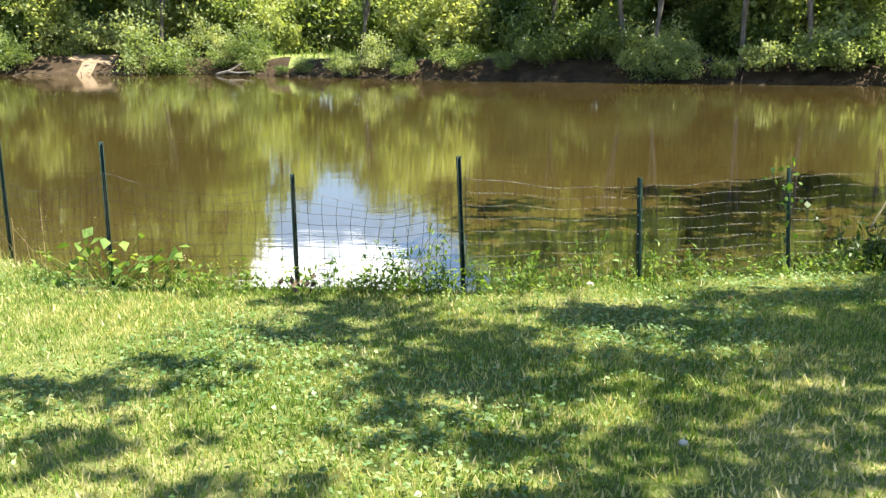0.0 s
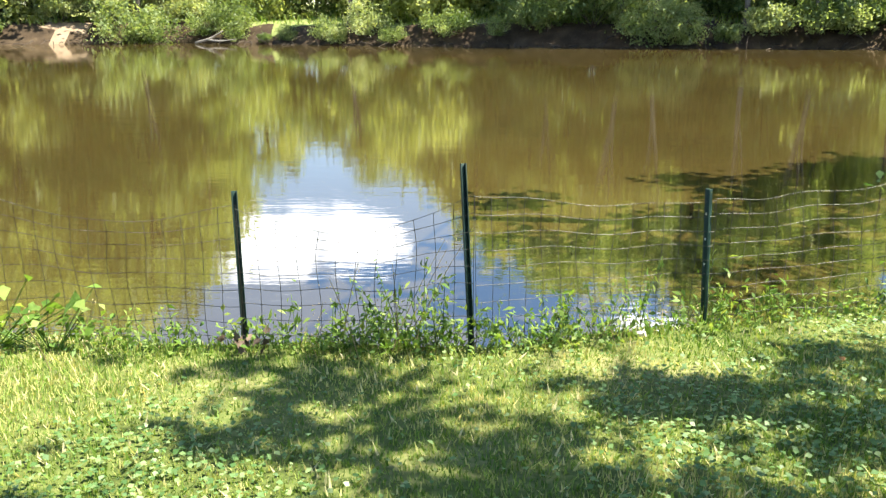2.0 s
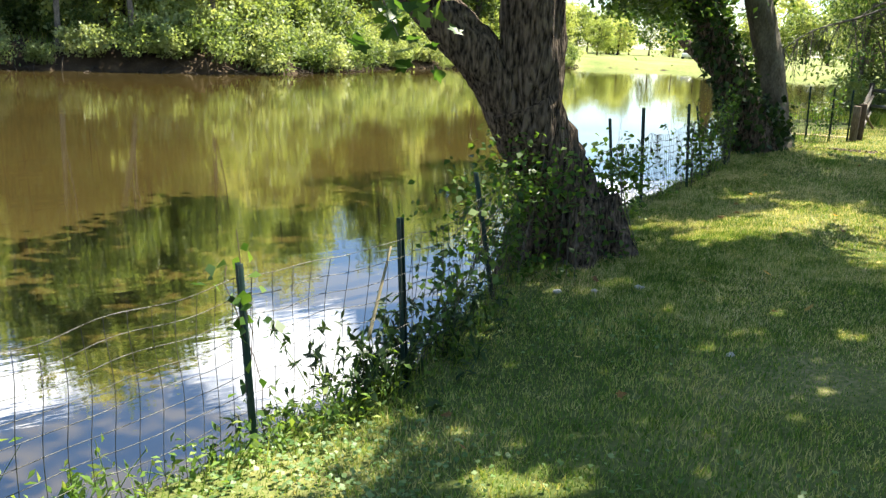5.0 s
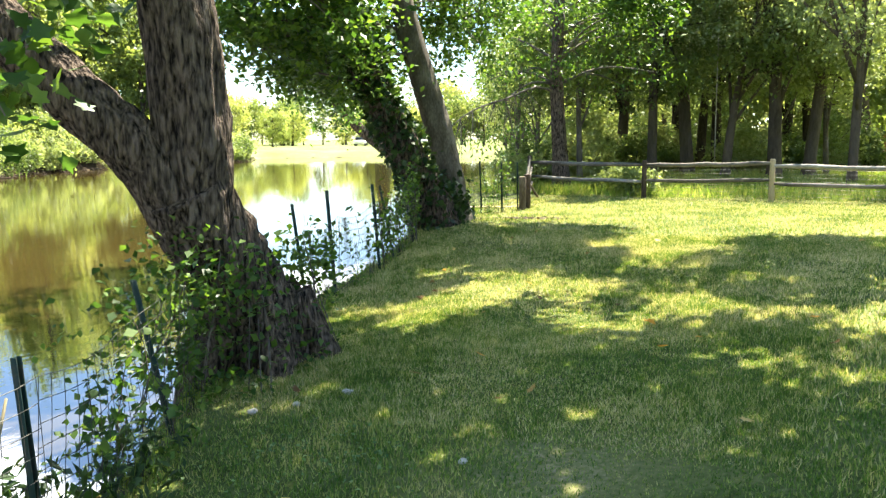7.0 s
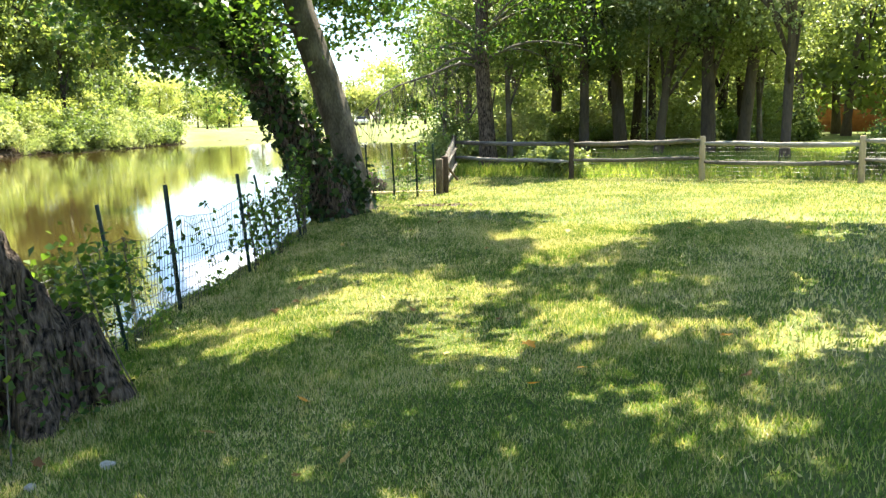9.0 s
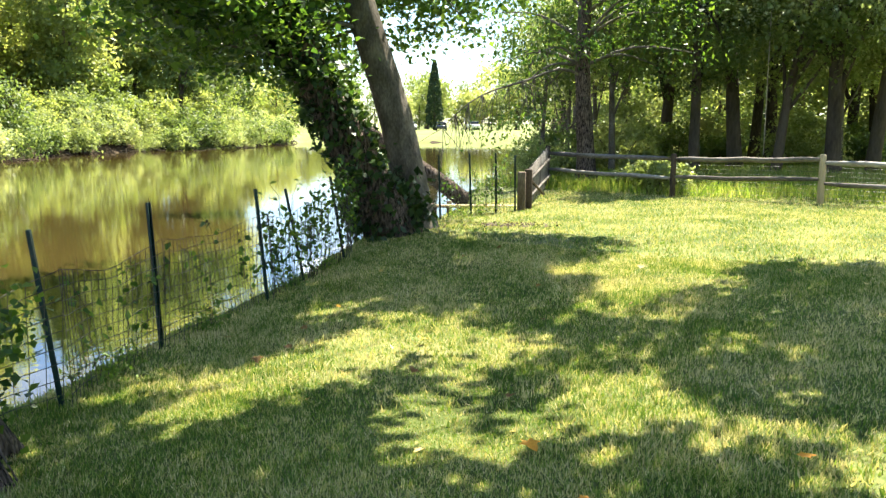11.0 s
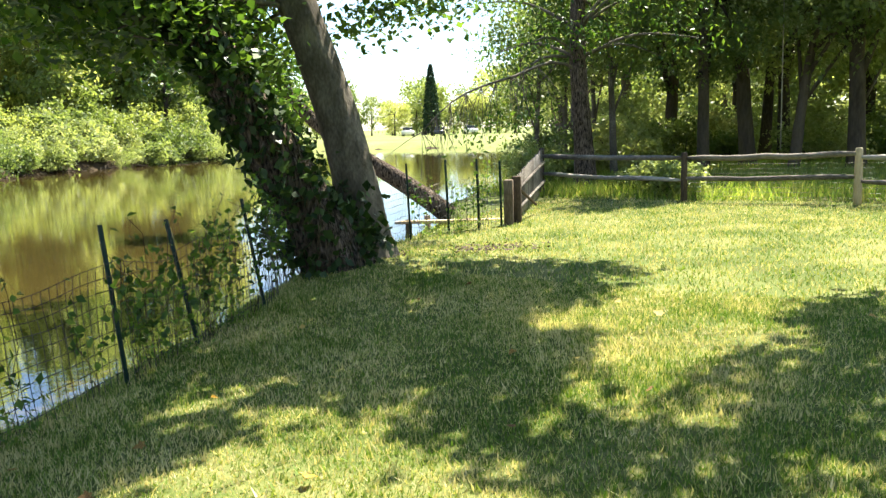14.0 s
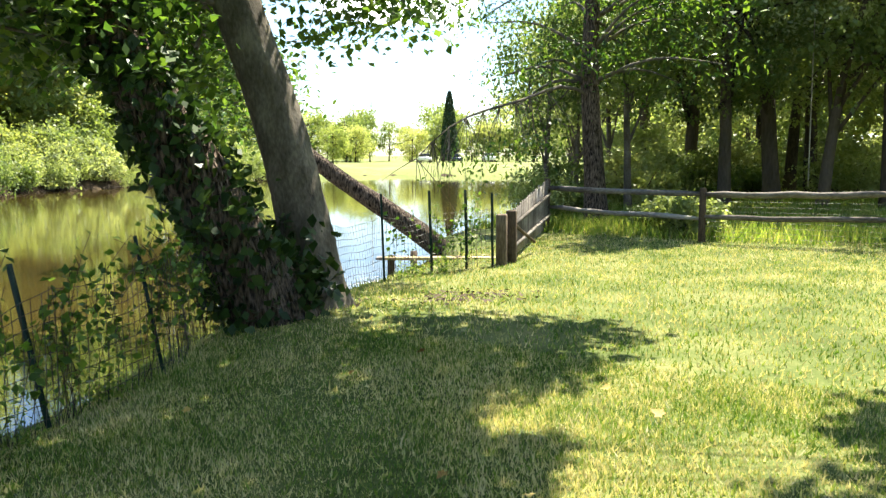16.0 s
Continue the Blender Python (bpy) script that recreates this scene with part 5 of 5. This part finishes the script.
        piece("pile", s.mesh("pile", WOOD_BROWN), d)


build_rail_fence()


# ---- plants on the bank ----
def weed(x, y, h, n, leaf=0.05, dry=False, label="tall green weeds growing at the foot of the wire fence", spread=0.16, group="weeds along the fence", leafage=None):
    z = gz(x, y)
    t = thing("weed_clump", (x, y, z), label, "weeds", group)
    s, w = Shape(), Shape()
    for _ in range(n):
        a, ln = rng.uniform(0, 6.28), h * rng.uniform(0.5, 1.1)
        base = np.array([rng.normal() * spread, rng.normal() * spread * 0.7, -0.05])
        tip = base + [math.cos(a) * ln * rng.uniform(0.05, 0.6), math.sin(a) * ln * rng.uniform(0.05, 0.6), ln * rng.uniform(0.75, 1)]
        line = bend([base, (base * 0.6 + tip * 0.4) + [0, 0, 0.08 * ln], tip], 7)
        w.tube(line, np.linspace(0.004, 0.0015, 7), 3, cap=False)
        k = 6 if dry else int(8 + ln * 22)
        u = rng.uniform(0.15 if not dry else 0.7, 1, k)
        at = np.stack([np.interp(u, np.linspace(0, 1, 7), line[:, j]) for j in range(3)], 1)
        s.leaves(at + rng.normal(size=at.shape) * 0.025, leaf * (0.5 if dry else 1), flat=0.3, width=0.3)
    piece("stem_work", w.mesh("stem_work", STRAW if dry else WEED), t)
    piece("leaves", s.mesh("leaves", leafage or (STRAW if dry else WEED)), t)


def on_fence(u):
    """A spot on the wire fence's line, u in posts."""
    k = min(int(u), len(POSTS) - 2)
    a, b = np.array(POSTS[k][0]), np.array(POSTS[k + 1][0])
    return a + (b - a) * (u - k)


def build_bank_plants():
    for u, h, n in ((3.1, 0.3, 8), (3.45, 0.45, 10), (3.6, 0.6, 14), (3.75, 0.6, 12), (3.88, 0.45, 10), (4.15, 0.45, 8), (4.3, 0.5, 8), (4.45, 0.35, 8), (4.85, 0.55, 9), (5.08, 0.5, 14), (5.2, 0.3, 8), (5.55, 0.35, 8), (2.5, 0.3, 8), (2.7, 0.3, 6), (6.2, 0.3, 8), (6.5, 0.3, 8), (7.2, 0.35, 8), (7.6, 0.4, 8), (8.2, 0.3, 8), (9.3, 0.35, 8), (10.2, 0.5, 10), (10.6, 0.4, 8), (11.4, 0.55, 9), (12.3, 0.6, 9), (13.4, 0.5, 10), (17.4, 0.5, 10), (18.5, 0.6, 10)):
        x, y = on_fence(u)
        weed(x + rng.normal() * 0.05, y + rng.normal() * 0.05, h, max(3, int(n * 0.55)), 0.06)
    for u, h, n in ((3.5, 0.75, 5), (3.7, 0.8, 5), (4.55, 0.35, 5), (1.6, 0.8, 5), (1.2, 0.9, 5), (2.3, 0.5, 4), (4.7, 0.3, 5), (3.25, 0.4, 4)):
        x, y = on_fence(u)
        weed(x, y - 0.03, h, n, 0.04, True, "pale dry grass stalks leaning on the wire fence", 0.14)
    for u, h, n in ((6.7, 0.62, 20), (6.92, 0.55, 18), (6.25, 0.3, 10), (7.2, 0.45, 12), (7.45, 0.5, 14)):
        x, y = on_fence(u)
        weed(x + 0.05, y + 0.15, h, n, 0.085, False, "dark leafy shrub hanging over the water's edge", 0.2, leafage=LEAF_IVY)
    for u, h, n, lf in ((2.0, 0.36, 44, 0.11), (2.25, 0.24, 30, 0.09), (1.8, 0.24, 26, 0.09)):
        x, y = on_fence(u)
        z = gz(x, y)
        t = thing("burdock", (x, y - 0.05, z), "broad-leaved bright green burdock beside a fence post", "weeds", "weeds along the fence")
        s, w = Shape(), Shape()
        c = rng.normal(size=(n, 3)) * [0.22, 0.14, 0.09] + [0, 0, h * 0.7]
        c[:, 2] = np.abs(c[:, 2])
        s.leaves(c, lf, flat=0.5, width=0.65)
        for q in c[::2]:
            w.tube(bend([(0, 0, -0.04), q * 0.6, q], 4), 0.004, 3, cap=False)
        piece("leaves", s.mesh("leaves", WEED), t)
        piece("stem_work", w.mesh("stem_work", WEED), t)
    for u in (3.3, 3.5, 3.62, 3.74, 3.86, 4.2, 4.36, 4.5, 4.9, 5.1, 5.3, 5.8, 6.1, 6.4, 6.8, 7.3, 7.8, 8.3, 2.4, 2.7, 2.95, 10.4, 11.3, 12.6, 13.5, 17.6, 18.4):
        x, y = on_fence(u)
        x, y = x + rng.normal() * 0.06, y + rng.normal() * 0.05
        t = thing("leafy_herb", (x, y, gz(x, y)), "low leafy green herb at the foot of the fence", "weeds", "weeds along the fence")
        c = np.abs(rng.normal(size=(110, 3))) * [1, 1, 0.09] * np.sign(rng.normal(size=(110, 3)) + [0, 0, 9]) * [0.13, 0.09, 1] + [0, 0, 0.02]
        s = Shape()
        s.leaves(c, 0.055, flat=0.4, width=0.42)
        piece("leaves", s.mesh("leaves", WEED), t)
        s = Shape()
        for q in c[::6]:
            s.tube(bend([(q[0] * 0.4, q[1] * 0.4, -0.04), q * 0.7, q], 4), 0.003, 3, cap=False)
        piece("stem_work", s.mesh("stem_work", WEED), t)
    vine = thing("fence_vine", (0, 0, 0), "climbing vine with small dark leaves woven through the wire", "vine")
    s, w = Shape(), Shape()
    for lo, hi, n, hmax in ((12.0, 13.0, 18, 1.0), (13.0, 14.9, 46, 1.08), (10.2, 11.9, 8, 0.9), (7.0, 9.5, 22, 0.8), (5.9, 6.1, 2, 0.95), (17.2, 18.6, 10, 1.0), (18.8, 19.4, 9, 1.25)):
        for _ in range(n):
            u = rng.uniform(lo, hi)
            x, y = on_fence(u)
            z = gz(x, y)
            top = hmax * rng.uniform(0.55, 1.05)
            x2, y2 = on_fence(min(hi, max(lo, u + rng.normal() * 0.25)))
            line = bend([(x, y, z - 0.05), (x * 0.6 + x2 * 0.4, y * 0.6 + y2 * 0.4, z + top * 0.5), (x2, y2, z + top), (x2 + rng.normal() * 0.12, y2 + rng.normal() * 0.08, z + top + rng.uniform(-0.1, 0.18))], 8)
            line[1:-1] += rng.normal(size=(6, 3)) * 0.02
            w.tube(line, 0.003, 3, cap=False)
            k = 16
            uu = rng.uniform(0.2, 1, k) ** 0.7
            at = np.stack([np.interp(uu, np.linspace(0, 1, 8), line[:, j]) for j in range(3)], 1)
            s.leaves(at + rng.normal(size=at.shape) * 0.05, 0.072, flat=0.3, width=0.7)
    piece("stem_work", w.mesh("stem_work", BARK_FAR), vine)
    piece("leaves", s.mesh("leaves", LEAF_NEAR), vine)
    x, y = on_fence(6.55)
    s = Shape()
    s.tube(bend([(x + 0.1, y - 0.05, gz(x, y) + 0.4), (x + 0.3, y + 0.12, gz(x, y) + 0.62), (x + 0.42, y + 0.2, gz(x, y) + 0.82)], 7), np.linspace(0.012, 0.006, 7), 5)
    tagged(new("bare_stick", s.mesh("bare_stick", STRAW)), "pale bare stick caught in the wire fence", "stick")


build_bank_plants()


def blades(x, y, height, width, d=None):
    """One tapering, leaning blade at each place."""
    n = len(x)
    z = ground_z(x, y, d) - 0.006
    a, t = rng.uniform(0, 2 * np.pi, n), rng.uniform(0, 2 * np.pi, n)
    h = height * rng.uniform(0.5, 1.3, n)
    lean = np.abs(rng.normal(0, 0.55, n)) * h
    w = width * rng.uniform(0.7, 1.3, n) / 2
    b = np.stack([x, y, z], 1)
    side = np.stack([np.cos(a) * w, np.sin(a) * w, np.zeros(n)], 1)
    tip = b + np.stack([np.cos(t) * lean, np.sin(t) * lean, h], 1)
    v = np.stack([b - side, b + side, tip], 1).reshape(-1, 3)
    return v, np.arange(3 * n).reshape(n, 3)


def build_grass():
    def field(n, x0, x1, y0, y1, dmin=0.06, dmax=99):
        x, y = rng.uniform(x0, x1, n), rng.uniform(y0, y1, n)
        d = shore(x, y)
        keep = (d > dmin) & (d < dmax)
        return x[keep], y[keep], d[keep]

    rows = [field(430000, -4, 9, 1, 10), field(330000, 6, 15.5, 5, 13.2)]
    for (x, y, d), mat, name, label in zip(rows, (BLADE_GREEN, BLADE), ("lawn_grass", "lawn_grass_by_tree"), ("short mown green lawn grass with clover", "short mown lawn grass with yellowed patches")):
        patch = 0.75 + wave(x, y, 2.1, 0.25)
        v, f = blades(x, y, 0.048 * patch, 0.0085, d)
        tagged(new(name, mesh_of(name, v, f, mat)), label, "grass", kind="stuff")
    rows = [field(150000, 9, 28, -2, 15), field(60000, -12, 2, 0, 14), field(50000, 0, 14, -4, 5)]
    x, y, d = (np.concatenate([r[k] for r in rows]) for k in range(3))
    v, f = blades(x, y, 0.05, 0.016, d)
    tagged(new("lawn_grass_beyond", mesh_of("lawn_grass_beyond", v, f, BLADE)), "mown lawn running on to the rail fence", "grass", kind="stuff")
    x, y, d = field(42000, -6, 22, 5, 15, 0.0, 0.42)
    v, f = blades(x, y, 0.15, 0.008, d)
    tagged(new("bank_grass", mesh_of("bank_grass", v, f, MEADOW)), "longer uncut grass fringing the pond bank", "grass", kind="stuff")
    x, y, d = field(60000, 27, 48, -6, 18, 0.1)
    v, f = blades(x, y, 0.3, 0.03, d)
    tagged(new("meadow_grass", mesh_of("meadow_grass", v, f, MEADOW)), "tall sunlit meadow grass behind the rail fence", "grass", kind="stuff")
    x, y, d = field(16000, -40, 48, 40, 66, 1.8, 10)
    v, f = blades(x, y, 0.5, 0.07, d)
    tagged(new("far_bank_grass", mesh_of("far_bank_grass", v, f, MEADOW)), "long grass on the far bank", "grass", kind="stuff")
    x, y, d = field(60000, -4, 6, 1, 8)
    keep = wave(x, y, 1.7, 1.0) + rng.normal(size=len(x)) * 0.5 > 0.45 + 0.25 * np.clip(x - 2, 0, 4)
    x, y, d = x[keep], y[keep], d[keep]
    s = Shape()
    s.leaves(np.stack([x, y, ground_z(x, y, d) + 0.035], 1), 0.028, flat=0.75, width=0.9)
    tagged(new("clover_patches", s.mesh("clover_patches", CLOVER)), "low round clover leaves scattered through the lawn", "clover", kind="stuff")


build_grass()


def build_litter():
    blade = maple_blade()
    tris = np.array([[i, (i + 1) % 12, 12] for i in range(12)])
    v = np.concatenate([blade, [[0, 0.1, -0.02]]])
    dry, orange = mesh_of("fallen_leaf", v, tris, DRY_LEAF), mesh_of("orange_leaf", v, tris, ORANGE_LEAF)
    for k in range(60):
        x, y = rng.uniform(-1, 15), rng.uniform(2.5, 11)
        if shore(np.array([x]), np.array([y]))[0] < 0.25:
            continue
        ob = new("fallen_leaf", dry)
        sc = rng.uniform(0.05, 0.11)
        ob.matrix_basis = pose(x, y, gz(x, y) + 0.045, rng.normal() * 18, rng.normal() * 18, rng.uniform(0, 360)) @ Matrix.Diagonal((sc, sc, sc, 1))
        tagged(ob, "dry curled brown leaf lying on the lawn", "leaf", "fallen leaves")
    for x, y, sc in ((8.85, 6.55, 0.13), (8.0, 6.2, 0.1), (8.35, 6.0, 0.09), (7.4, 7.4, 0.1), (10.6, 8.4, 0.1), (9.2, 5.3, 0.1)):
        ob = new("fallen_leaf", orange)
        ob.matrix_basis = pose(x, y, gz(x, y) + 0.05, rng.normal() * 22, rng.normal() * 22, rng.uniform(0, 360)) @ Matrix.Diagonal((sc, sc, sc, 1))
        tagged(ob, "bright orange leaf lying on the grass", "leaf", "fallen leaves")
    for x, y, r in ((3.2, 5.1, 0.03), (4.6, 3.2, 0.045), (5.6, 6.6, 0.025), (6.4, 7.9, 0.04), (1.0, 3.6, 0.025), (5.9, 8.3, 0.034), (6.1, 8.1, 0.03), (1.02, 6.86, 0.035)):
        bm = bmesh.new()
        bmesh.ops.create_icosphere(bm, subdivisions=2, radius=r)
        for q in bm.verts:
            q.co *= 1 + 0.3 * noise.noise(q.co * 30 + Vector((x, y, 0)))
            q.co.z *= 0.6
        me = bpy.data.meshes.new("pebble")
        bm.to_mesh(me)
        bm.free()
        me.materials.append(STONE)
        ob = new("pebble", me)
        ob.matrix_basis = pose(x, y, gz(x, y) + r * 0.35, 0, 0, rng.uniform(0, 360))
        tagged(ob, "pale rounded stone lying in the grass", "stone", "stones in the lawn")
    at = rng.normal(size=(160, 2)) * [0.55, 0.3] + [17.6, 11.5]
    s = Shape()
    s.leaves(np.stack([at[:, 0], at[:, 1], ground_z(at[:, 0], at[:, 1]) + 0.04], 1), 0.07, flat=0.7, width=0.6)
    tagged(new("leaf_litter", s.mesh("leaf_litter", WOOD_BROWN)), "brown bare patch of old leaf litter in the lawn", "leaves", kind="stuff")
    s = Shape()
    big_leaves(s, rng.normal(size=(14, 3)) * [0.06, 0.04, 0.03] + [-1.27, 6.56, gz(-1.27, 6.56) + 0.06], 0.07)
    tagged(new("dead_leaf_pile", s.mesh("dead_leaf_pile", WOOD_BROWN)), "crumpled brown and white dead leaves by a post", "leaves", kind="stuff")


build_litter()
